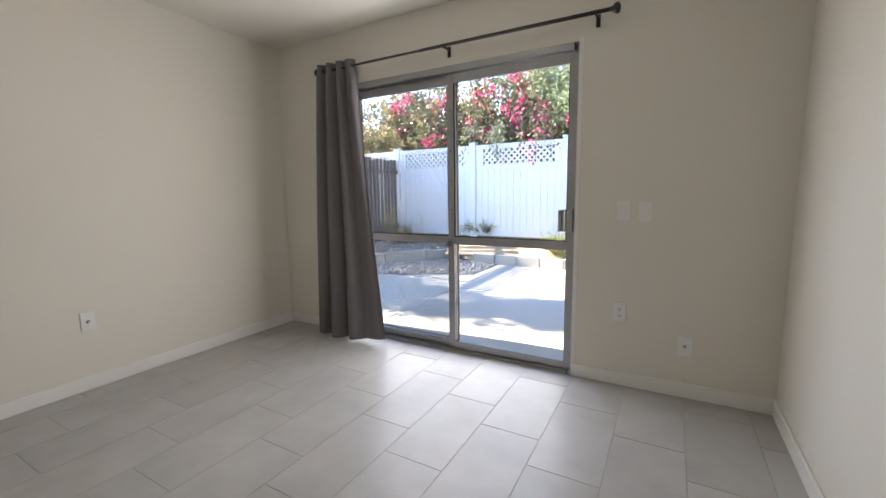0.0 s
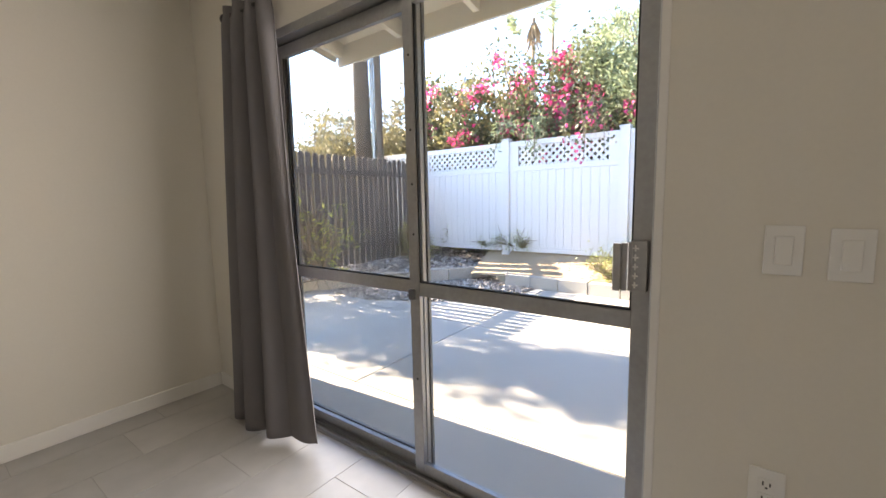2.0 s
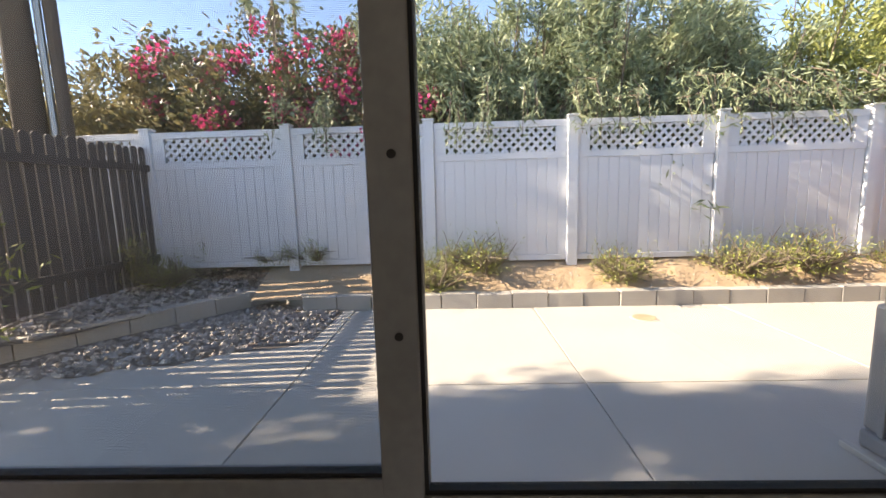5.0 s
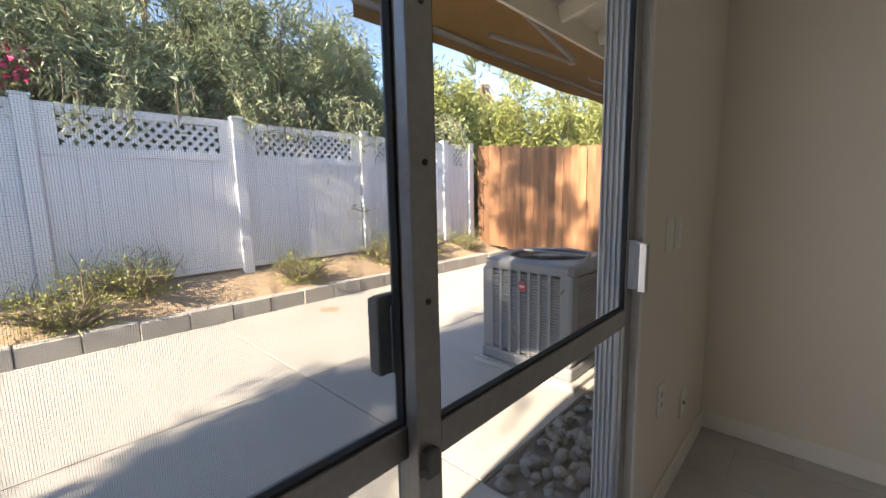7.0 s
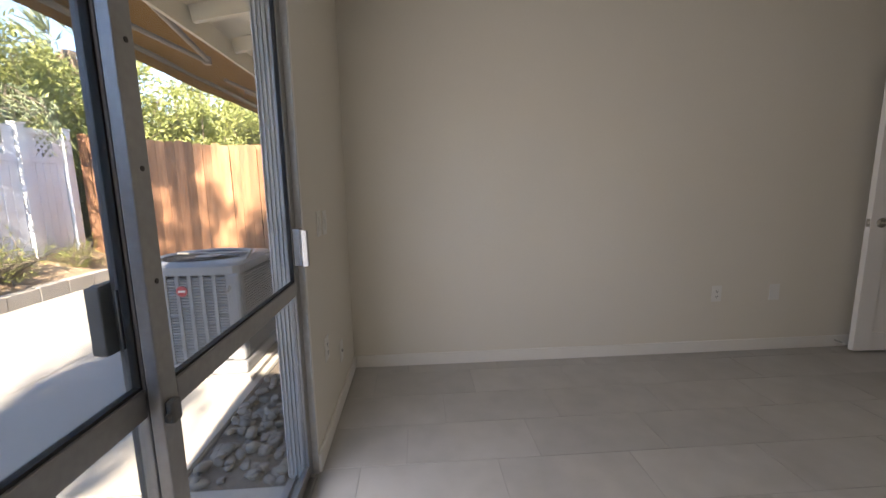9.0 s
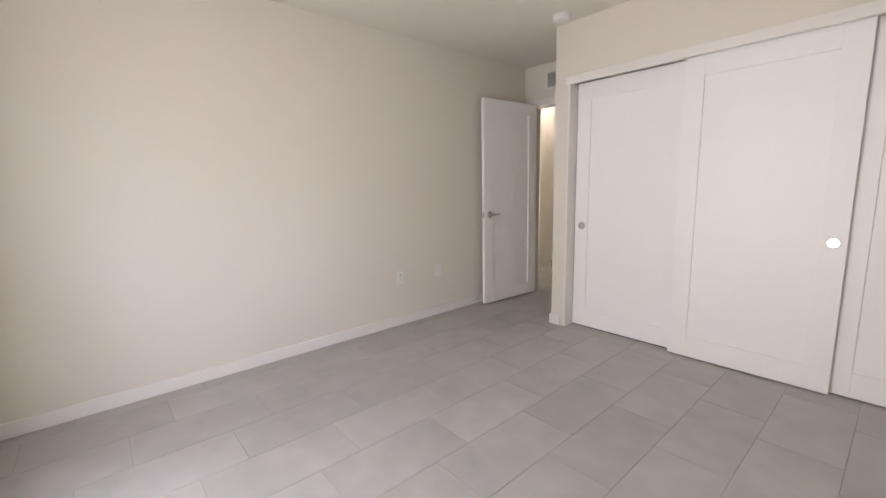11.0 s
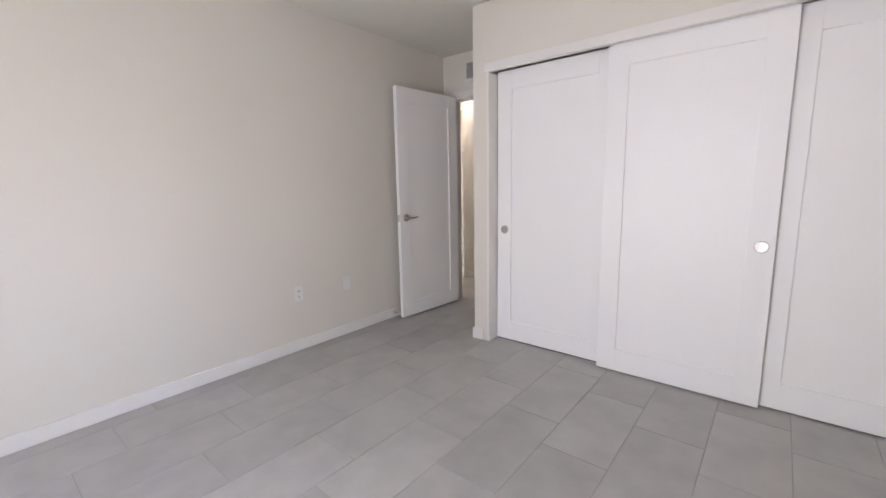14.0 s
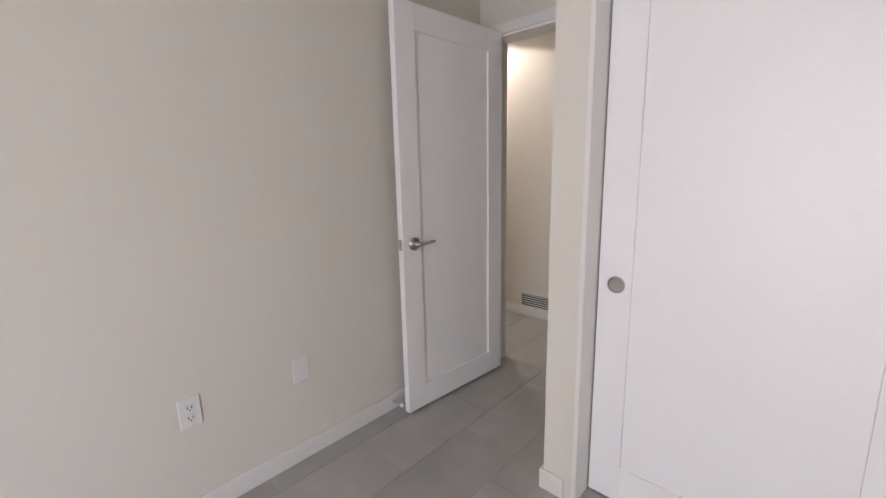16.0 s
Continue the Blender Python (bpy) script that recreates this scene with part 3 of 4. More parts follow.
def grille(name, label, at, turn, w, h, slats, dark=SLOT, frame_mat=PLASTIC):
    """A wall grille with louvres; it faces -y before the turn."""
    d = thing(name, label, "vent", at, turn=turn)
    part("backing", box(bmesh.new(), (-w / 2 + 0.012, -0.002, -h / 2 + 0.012), (w / 2 - 0.012, 0, h / 2 - 0.012)), dark, d)
    f = 0.02
    part("frame", boxes(((-w / 2, -0.01, -h / 2), (-w / 2 + f, 0, h / 2)), ((w / 2 - f, -0.01, -h / 2), (w / 2, 0, h / 2)), ((-w / 2 + f, -0.01, h / 2 - f), (w / 2 - f, 0, h / 2)), ((-w / 2 + f, -0.01, -h / 2), (w / 2 - f, 0, -h / 2 + f)), bevel=0.002), frame_mat, d)
    step = (h - 2 * f) / slats
    for k in range(slats):
        z = -h / 2 + f + step * (k + 0.5)
        part("slat", box(bmesh.new(), (-w / 2 + f, -0.0045, -0.0015), (w / 2 - f, 0.0045, 0.0015), m=pose(0, -0.006, z, 35)), frame_mat, d)


grille("air_vent", "white louvred supply air vent above the entry door", (0.30, YD, 2.275), 180, 0.31, 0.18, 9, ALU)
grille("return_grille", "white louvred grille low on the hallway wall", (0.85, YH, 0.118), 180, 0.32, 0.20, 8)


def ceiling_disc(name, label, cat, at, r, glow=None):
    d = thing(name, label, cat, at)
    bm = lathe(bmesh.new(), [(r * 0.55, -0.042), (r * 0.9, -0.036), (r, -0.022), (r, -0.008), (r * 1.06, -0.006), (r * 1.06, 0)], 32)
    part("body", bm, PLASTIC, d, smooth=False)
    if glow:
        part("diffuser", disc(bmesh.new(), (0, 0, -0.042), (0, 0, -1), r * 0.5, 0.003), glow, d, "glowing diffuser")
    else:
        part("test_button", disc(bmesh.new(), (0, 0, -0.042), (0, 0, -1), r * 0.2, 0.003), TRIM, d)


ceiling_disc("smoke_detector", "round white smoke detector on the ceiling", "smoke detector", (-0.33, -0.60, ZC), 0.062)
ceiling_disc("smoke_detector", "round white smoke detector on the hallway ceiling", "smoke detector", (0.78, -2.05, ZC), 0.062)
ceiling_disc("recessed_light", "small lit recessed light in the hallway ceiling", "ceiling light", (1.30, -2.16, ZC), 0.07, HALL_GLOW)
lamp_data = bpy.data.lights.new("hall_lamp", "SPOT")
lamp_data.energy, lamp_data.color, lamp_data.spot_size, lamp_data.shadow_soft_size = 1.4, (1.0, 0.93, 0.84), radians(150), 0.05
hall_lamp = new("hall_lamp", lamp_data)
hall_lamp.matrix_world = pose(1.30, -2.16, ZC - 0.06)

# ---- outdoors: ground, patio, planters ----
G = -0.10
setting("ground", boxes(((-400, YO, -0.5), (400, 800, -0.16)), ((-400, -400, -0.5), (400, YO, -0.21))), LAND, "dry flat ground around the house", "ground")


def sheet(nx, ny, fn):
    bm = bmesh.new()
    g = [[bm.verts.new(fn(i / nx, j / ny)) for i in range(nx + 1)] for j in range(ny + 1)]
    for a, b in zip(g, g[1:]):
        for i in range(nx):
            bm.faces.new((a[i], a[i + 1], b[i + 1], b[i]))
    return bm


def rough(x, y, s=1.0):
    return s * (0.03 * noise.noise((x * 1.3, y * 1.3, 0)) + 0.012 * noise.noise((x * 6, y * 6, 3)))


def bed_point(u, v):
    x, y = -3.6 + 9.4 * u, 7.02 + 2.2 * v
    return (x, y, 0.03 + 0.36 * min(1.0, v * 3.0) + rough(x, y, 1.2))


setting("garden_bed", sheet(140, 40, bed_point), SOIL, "raised bed of dry sandy soil along the white fence", "ground")


def planter_point(u, v):
    y = 4.2 + 5.0 * v
    edge = -5.15 + 1.62 * max(0.0, min(1.0, (y - 5.1) / 2.4)) if y < 7.5 else -3.5
    x = -9.0 + (edge + 9.0 - 0.03) * u
    return (x, y, 0.06 + 0.28 * min(1.0, (1 - u) * 1.6) + rough(x, y))


setting("gravel_planter", sheet(70, 60, planter_point), MULCH, "raised planter covered with dark crushed rock", "ground")
setting("gravel_corner", sheet(30, 30, lambda u, v: (-5.0 + 2.6 * u, 5.45 + 2.0 * v, G + 0.004 + 0.4 * rough(u * 2, v * 2, 0.5))), MULCH, "corner of crushed rock at patio level", "ground")


def patio():
    p = thing("patio", "pale concrete patio of large slabs with cut joints", "patio", (0, 0, G), kind=S)
    xs = [-9.0, -6.5, -4.41, -2.33, -0.25, 1.83, 3.91, 6.2]
    ys = [YO + 0.03, 3.45, 5.06, 7.0]
    for i in range(len(xs) - 1):
        for j in range(len(ys) - 1):
            if j == 0 and xs[i] > -0.3:
                continue
            x0, x1, y0, y1 = xs[i] + 0.005, xs[i + 1] - 0.005, ys[j] + 0.005, ys[j + 1] - 0.005
            if j == 2 and xs[i + 1] < -2.3:
                y1 = 5.46
                if xs[i + 1] < -4.5:
                    continue
            part("slab", box(bmesh.new(), (x0, y0, -0.1), (x1, y1, 0), 0.004), CONCRETE, p)
    part("joint_filler", boxes(((-9, YO + 0.02, -0.1), (-0.3, 7.0, -0.012)), ((-0.3, 3.45, -0.1), (6.2, 7.0, -0.012))), CURB, p)
    # the step in front of the sliding door
    part("door_slab", box(bmesh.new(), (-2.33, YO + 0.03, -0.05), (-0.27, 3.43, 0.006), 0.004), CONCRETE, p)
    bm = bmesh.new()
    pts = [(-2.45, 6.95), (-2.47, 6.2), (-2.53, 5.9), (-2.7, 5.78), (-3.15, 5.68), (-3.42, 5.45)]
    vs = [bm.verts.new((x, y, 0.008)) for x, y in pts] + [bm.verts.new((-2.325, 5.45, 0.008)), bm.verts.new((-2.325, 6.98, 0.008))]
    bm.faces.new(vs)
    ex = bmesh.ops.extrude_face_region(bm, geom=bm.faces[:])
    bmesh.ops.translate(bm, vec=(0, 0, -0.1), verts=[v for v in ex["geom"] if isinstance(v, bmesh.types.BMVert)])
    bmesh.ops.recalc_face_normals(bm, faces=bm.faces)
    part("slab", bm, CONCRETE, p)


patio()


def drain_cover():
    d = thing("drain_cover", "round rusty cover set flush in the concrete patio", "drain cover", (0.81, 6.5, G))
    part("lid", lathe(bmesh.new(), [(0.115, 0.0), (0.115, 0.004), (0.108, 0.006), (0.09, 0.005), (0.02, 0.0045)], 28), SOIL, d)
    part("rim", lathe(bmesh.new(), [(0.14, 0.0), (0.14, 0.0025), (0.12, 0.003)], 28), CURB, d)


drain_cover()


def curb_row(name, label, a, b, z0, z1, block=0.41, width=0.15):
    """Concrete edging blocks laid end to end from a to b."""
    a, b = Vector(a), Vector(b)
    d = thing(name, label, "kerb", (a.x, a.y, z0), kind=S, turn=math.degrees(math.atan2(b.y - a.y, b.x - a.x)))
    length, x = (b - a).length, 0.0
    rng = random.Random(name + str(a.x))
    while x < length:
        w = min(block, length - x)
        if w > 0.05:
            dy, dz = rng.uniform(-0.008, 0.008), rng.uniform(-0.008, 0.006)
            part("block", box(bmesh.new(), (x + 0.004, dy, -0.05), (x + w - 0.004, width + dy, z1 - z0 + dz), 0.008), CURB, d)
        x += w


curb_row("bed_kerb", "low grey concrete block kerb before the soil bed", (-2.95, 6.97), (6.0, 6.93), G, 0.075)
curb_row("planter_kerb", "low grey concrete block kerb around the rock planter", (-5.45, 4.95), (-3.5, 7.45), G, 0.09)
curb_row("planter_kerb", "low grey concrete block kerb around the rock planter", (-3.52, 7.5), (-2.95, 7.05), G, 0.085)


# ---- stones ----
def stone_mesh(seed, mat, flat=0.62):
    rng = random.Random(seed)
    bm = bmesh.new()
    bmesh.ops.create_icosphere(bm, subdivisions=2, radius=0.5)
    off = Vector((rng.random() * 50, rng.random() * 50, rng.random() * 50))
    sx, sy = rng.uniform(0.8, 1.25), rng.uniform(0.65, 0.95)
    for v in bm.verts:
        k = 1 + 0.5 * noise.noise(v.co * 2.0 + off) + 0.15 * noise.noise(v.co * 5.0 + off)
        v.co = Vector((v.co.x * sx * k, v.co.y * sy * k, v.co.z * flat * k))
    me = bpy.data.meshes.new("stone")
    bm.to_mesh(me)
    bm.free()
    me.materials.append(mat)
    me.shade_smooth()
    return me


def rock_strip():
    d = thing("rock_strip", "strip of grey river stones along the house wall", "rocks", (-0.25, 2.93, G - 0.06))
    part("soil", box(bmesh.new(), (0.0, 0.0, -0.04), (3.4, 0.51, 0.042)), MULCH, d)
    meshes = [stone_mesh(k, STONE) for k in range(8)]
    rng = random.Random(5)
    for k in range(290):
        size = rng.uniform(0.045, 0.07) * (1.35 if rng.random() < 0.15 else 1)
        ob = new("stone", meshes[k % 8])
        ob.parent = d
        x = 0.04 + 1.75 * (k / 290) + rng.uniform(-0.05, 0.05)
        ob.location = (max(0.05, x), rng.uniform(0.04, 0.48), 0.05 + rng.uniform(-0.01, 0.035))
        ob.rotation_euler = (rng.uniform(-0.35, 0.35), rng.uniform(-0.35, 0.35), rng.uniform(0, 6.28))
        ob.scale = (size, size, size)


rock_strip()


def scatter(name, label, category, mat, places, sizes, seed, flat=0.6):
    """Very many small chips as one mesh."""
    rng = np.random.default_rng(seed)
    base = np.array([(1, 0, 0), (0, 1, 0), (-1, 0, 0), (0, -1, 0), (0, 0, 1), (0, 0, -1)], float)
    tri = np.array([(0, 1, 4), (1, 2, 4), (2, 3, 4), (3, 0, 4), (1, 0, 5), (2, 1, 5), (3, 2, 5), (0, 3, 5)])
    n = len(places)
    v = base[None] * rng.uniform(0.6, 1.3, (n, 6, 1)) * np.array([1, 0.75, flat])
    a = rng.uniform(0, 6.28, n)
    b = rng.uniform(-0.5, 0.5, n)
    c, s, cb, sb = np.cos(a), np.sin(a), np.cos(b), np.sin(b)
    x, y, z = v[..., 0], v[..., 1], v[..., 2]
    x, z = x * cb[:, None] - z * sb[:, None], x * sb[:, None] + z * cb[:, None]
    x, y = x * c[:, None] - y * s[:, None], x * s[:, None] + y * c[:, None]
    v = np.stack([x, y, z], -1) * sizes[:, None, None] + places[:, None, :]
    f = (tri[None] + 6 * np.arange(n)[:, None, None]).reshape(-1, 3)
    me = bpy.data.meshes.new(name)
    me.from_pydata(v.reshape(-1, 3).tolist(), [], f.tolist())
    me.materials.append(mat)
    return tagged(new(name, me), label, category, kind="stuff")


CHIP = bpy.data.materials.new("rock_chips")
CHIP.use_nodes = True
cn = CHIP.node_tree.nodes
geo_n, ramp_n = cn.new("ShaderNodeNewGeometry"), cn.new("ShaderNodeValToRGB")
ramp_n.color_ramp.elements[0].color, ramp_n.color_ramp.elements[1].color = (0.13, 0.105, 0.09, 1), (0.52, 0.47, 0.42, 1)
CHIP.node_tree.links.new(geo_n.outputs["Random Per Island"], ramp_n.inputs[0])
CHIP.node_tree.links.new(ramp_n.outputs[0], cn["Principled BSDF"].inputs["Base Color"])
cn["Principled BSDF"].inputs["Roughness"].default_value = 0.85

rg = np.random.default_rng(3)
pl = []
for u, v in rg.random((5200, 2)):
    p = planter_point(0.35 + 0.64 * u, v * 0.85)
    pl.append((p[0], p[1], p[2] + 0.01))
scatter("planter_rocks", "dark crushed rock covering the raised planter", "rocks", CHIP, np.array(pl), rg.uniform(0.02, 0.055, len(pl)), 4)
pl = []
while len(pl) < 1800:
    x, y = -4.9 + 2.6 * rg.random(), 5.25 + 2.0 * rg.random()
    inner = (y - 4.95) * (1.95 / 2.5) - 5.45
    lim = -2.49 if y > 5.95 else -2.55 - (5.95 - y) * 2.2
    if inner + 0.15 < x < lim and y < 7.2:
        pl.append((x, y, G + 0.012))
scatter("corner_rocks", "dark crushed rock in the corner of the patio", "rocks", CHIP, np.array(pl), rg.uniform(0.02, 0.05, len(pl)), 5)
pl = []
for u, v in rg.random((900, 2)):
    p = bed_point(u, v * 0.5)
    pl.append((p[0], p[1], p[2]))
scatter("bed_pebbles", "small clods and pebbles on the dry soil", "pebbles", CURB, np.array(pl), rg.uniform(0.006, 0.022, len(pl)), 6)


# ---- fences ----
def white_panel(width):
    """One bay of vinyl fence: rails, tongue-and-groove boards, lattice above."""
    d = thing("lattice_fence", "white vinyl fence bay with lattice along the top", "fence", (0, 0, 0), "white fence bays")
    zb, zl, zt = 0.35, 1.68, 2.06
    part("rail", box(bmesh.new(), (0, -0.022, zb), (width, 0.022, zb + 0.07), 0.004), VINYL, d)
    part("rail", box(bmesh.new(), (0, -0.026, zl - 0.04), (width, 0.026, zl + 0.045), 0.004), VINYL, d)
    part("rail", box(bmesh.new(), (0, -0.026, zt - 0.03), (width, 0.026, zt + 0.05), 0.004), VINYL, d)
    n = round(width / 0.125)
    step = width / n
    board = boxes(((0.005, -0.012, zb + 0.07), (step - 0.005, 0.012, zl - 0.04)), bevel=0.004)
    first = part("board", board, VINYL, d)
    for k in range(1, n):
        ob = new("board", first.data)
        ob.parent = d
        ob.location = (k * step, 0, 0)
    part("tongue", box(bmesh.new(), (0, -0.005, zb + 0.07), (width, 0.005, zl - 0.04)), VINYL, d)
    la, lb = 0.15, width - 0.15
    part("lattice_stile", box(bmesh.new(), (0, -0.02, zl + 0.045), (la, 0.02, zt - 0.03)), VINYL, d)
    part("lattice_stile", box(bmesh.new(), (lb, -0.02, zl + 0.045), (width, 0.02, zt - 0.03)), VINYL, d)
    h0, h1 = zl + 0.045, zt - 0.03
    hh = h1 - h0
    pitch, half = 0.112, 0.019
    for sign, y in ((1, -0.007), (-1, 0.001)):
        k = la - hh
        while k < lb + hh:
            xa, xb = (k, k + hh) if sign > 0 else (k + hh, k)
            pts = []
            for x, z in ((xa, h0), (xb, h1)):
                pts.append((x, z))
            (x0, z0), (x1, z1) = pts
            lo, hi = min(x0, x1), max(x0, x1)
            ca, cb = max(lo, la), min(hi, lb)
            if cb - ca > 0.02:
                f = lambda x: z0 + (x - x0) * (z1 - z0) / (x1 - x0)
                pa, pb = Vector((ca, 0, f(ca))), Vector((cb, 0, f(cb)))
                ln_, mid = (pb - pa).length, (pa + pb) / 2
                ang = math.degrees(math.atan2(pb.z - pa.z, pb.x - pa.x))
                part("lattice_strip", box(bmesh.new(), (-ln_ / 2, y, -half), (ln_ / 2, y + 0.006, half), m=pose(mid.x, 0, mid.z, 0, -ang, 0)), VINYL, d)
            k += pitch
    return d


FY = 7.62
FX = [-5.06, -3.25, -1.44, 0.36, 2.18, 4.0]
bay = white_panel(1.81 - 0.13)
bay.matrix_world = pose(FX[0] + 0.065, FY, 0)
for x0, x1 in zip(FX[1:], FX[2:]):
    copy_thing(bay, pose(x0 + 0.065, FY, 0))
last = white_panel(0.58)
last.matrix_world = pose(FX[-1] + 0.065, FY, 0)
far_bay = copy_thing(bay, pose(FX[0] - 1.81 + 0.065, FY, 0))


def white_post(x):
    d = thing("fence_post", "square white vinyl fence post with a flat cap", "fence post", (x, FY, 0), "white fence posts")
    part("post", box(bmesh.new(), (-0.063, -0.063, -0.05), (0.063, 0.063, 2.14), 0.005), VINYL, d)
    part("cap", box(bmesh.new(), (-0.075, -0.075, 2.14), (0.075, 0.075, 2.165), 0.006), VINYL, d)


for x in FX + [4.72]:
    white_post(x)


def picket_fence(name, label, at, turn, count, width, gap, z0, z1, mat, drop=0.0, backs=True):
    """Upright boards with clipped corners on two rails; drop lowers the far end."""
    d = thing(name, label, "fence", at, turn=turn)
    rng = random.Random(name)
    shapes = []
    for k in range(4):
        bm = bmesh.new()
        c = 0.025
        w, h = width, z1 - z0 + rng.uniform(-0.02, 0.02)
        prof = [(0, 0), (w, 0), (w, h - c), (w - c, h), (c, h), (0, h - c)]
        f = bm.faces.new([bm.verts.new((x, 0, z)) for x, z in prof])
        ex = bmesh.ops.extrude_face_region(bm, geom=[f])
        bmesh.ops.translate(bm, vec=(0, 0.018, 0), verts=[v for v in ex["geom"] if isinstance(v, bmesh.types.BMVert)])
        bmesh.ops.recalc_face_normals(bm, faces=bm.faces)
        me = bpy.data.meshes.new("board")
        bm.to_mesh(me)
        bm.free()
        me.materials.append(mat)
        shapes.append(me)
    for k in range(count):
        ob = new("board", shapes[k % 4])
        ob.parent = d
        ob.location = (k * (width + gap), rng.uniform(-0.004, 0.004), z0 - drop * k / count + rng.uniform(-0.015, 0.01))
        ob.rotation_euler = (0, rng.uniform(-0.006, 0.006), 0)
    length = count * (width + gap)
    if backs:
        for z in (z0 + 0.25, z1 - 0.3):
            part("rail", box(bmesh.new(), (0, 0.024, z), (length, 0.062, z + 0.085)), mat, d)
    return d


picket_fence("brown_fence", "dark brown stained picket fence with narrow gaps", (-5.08, FY - 0.08, 0), -90, 26, 0.092, 0.026, 0.22, 1.92, BROWN)
picket_fence("cedar_fence", "weathered orange cedar board fence with stains", (4.9, 7.55, 0), -90, 34, 0.138, 0.004, 0.20, 2.14, CEDAR, drop=0.5)


# ---- eave and awning ----
def eave():
    d = thing("roof_eave", "cream painted roof overhang with exposed rafters", "roof", (0, YO, 0), kind=S)
    z0, z1, y1 = 2.56, 2.40, 0.885
    tilt = math.degrees(math.atan2(z1 - z0, y1))
    ln_ = math.hypot(y1, z1 - z0)
    x0, x1 = -2.72, 6.0
    part("deck", box(bmesh.new(), (x0, 0, 0), (x1, ln_, 0.03), m=pose(0, 0, z0, tilt)), EAVE, d)
    part("roof", box(bmesh.new(), (x0 - 0.05, -0.5, 0.034), (x1, ln_ + 0.05, 0.06), m=pose(0, 0, z0, tilt)), SHINGLE, d, "brown shingle roof edge")
    x = x0 + 0.03
    while x < x1:
        part("rafter", box(bmesh.new(), (x, 0.0, -0.11), (x + 0.042, ln_ - 0.025, -0.002), 0.003, m=pose(0, 0, z0, tilt)), EAVE, d)
        x += 0.61
    part("fascia", box(bmesh.new(), (x0 - 0.02, y1 - 0.012, 2.25), (x1, y1 + 0.012, 2.43), 0.003), EAVE, d)
    part("barge_board", box(bmesh.new(), (x0 - 0.02, 0.0, -0.13), (x0, ln_ - 0.02, 0.03), m=pose(0, 0, z0, tilt)), EAVE, d)


eave()
setting("roof", boxes(((-3.2, -5.4, 2.60), (6.2, YO, 2.72))), SHINGLE, "flat roof over the house", "roof")


def awning():
    d = thing("awning", "folded ochre canvas awning with beige metal arms under the eave", "awning", (-0.2, 3.80, 2.30))
    nx, nv = 90, 14
    x1 = 5.05

    def drape(u, v):
        x = u * x1
        sag = 0.012 * math.sin(11 * u) + 0.008 * math.sin(37 * u + 1)
        y = 0.10 + 0.45 * v
        z = 0.22 - 0.16 * v - 0.10 * v * v + sag * v + 0.02 * math.sin(3.14 * v)
        return (x, y, z)

    c = part("canvas", sheet(nx, nv, drape), AWNING, d, smooth=True)
    c.modifiers.new("thickness", "SOLIDIFY").thickness = 0.006
    part("valance", sheet(nx, 4, lambda u, v: (u * x1, 0.55 + 0.006 * math.sin(30 * u), -0.04 - 0.085 * v + 0.012 * math.sin(11 * u))), AWNING, d).modifiers.new("thickness", "SOLIDIFY").thickness = 0.004
    part("roller_tube", rod_between(bmesh.new(), (0, 0.10, 0.20), (x1, 0.10, 0.20), 0.045, seg=18), ARM, d, smooth=True)
    part("front_bar", rod_between(bmesh.new(), (0, 0.54, -0.035), (x1, 0.54, -0.035), 0.022, seg=12), ARM, d, smooth=True)
    part("back_bar", box(bmesh.new(), (0, -0.002, 0.03), (x1, 0.05, 0.09), 0.004), ARM, d)
    for xa, s in ((0.95, 1), (2.55, -1), (3.05, 1)):
        bm = rod_between(bmesh.new(), (xa, 0.10, 0.06), (xa + 0.95, 0.20, -0.03), 0.024, 0.018, 10)
        part("arm", bm, ARM, d, "beige folding arm")
        part("arm", rod_between(bmesh.new(), (xa + 0.95, 0.22, -0.035), (xa + 0.05, 0.38, -0.01), 0.019, 0.017, 10), ARM, d, "beige folding arm")
        part("elbow", disc(bmesh.new(), (xa + 0.95, 0.21, -0.06), (0, 0, 1), 0.032, 0.06, 14), ARM, d)


awning()


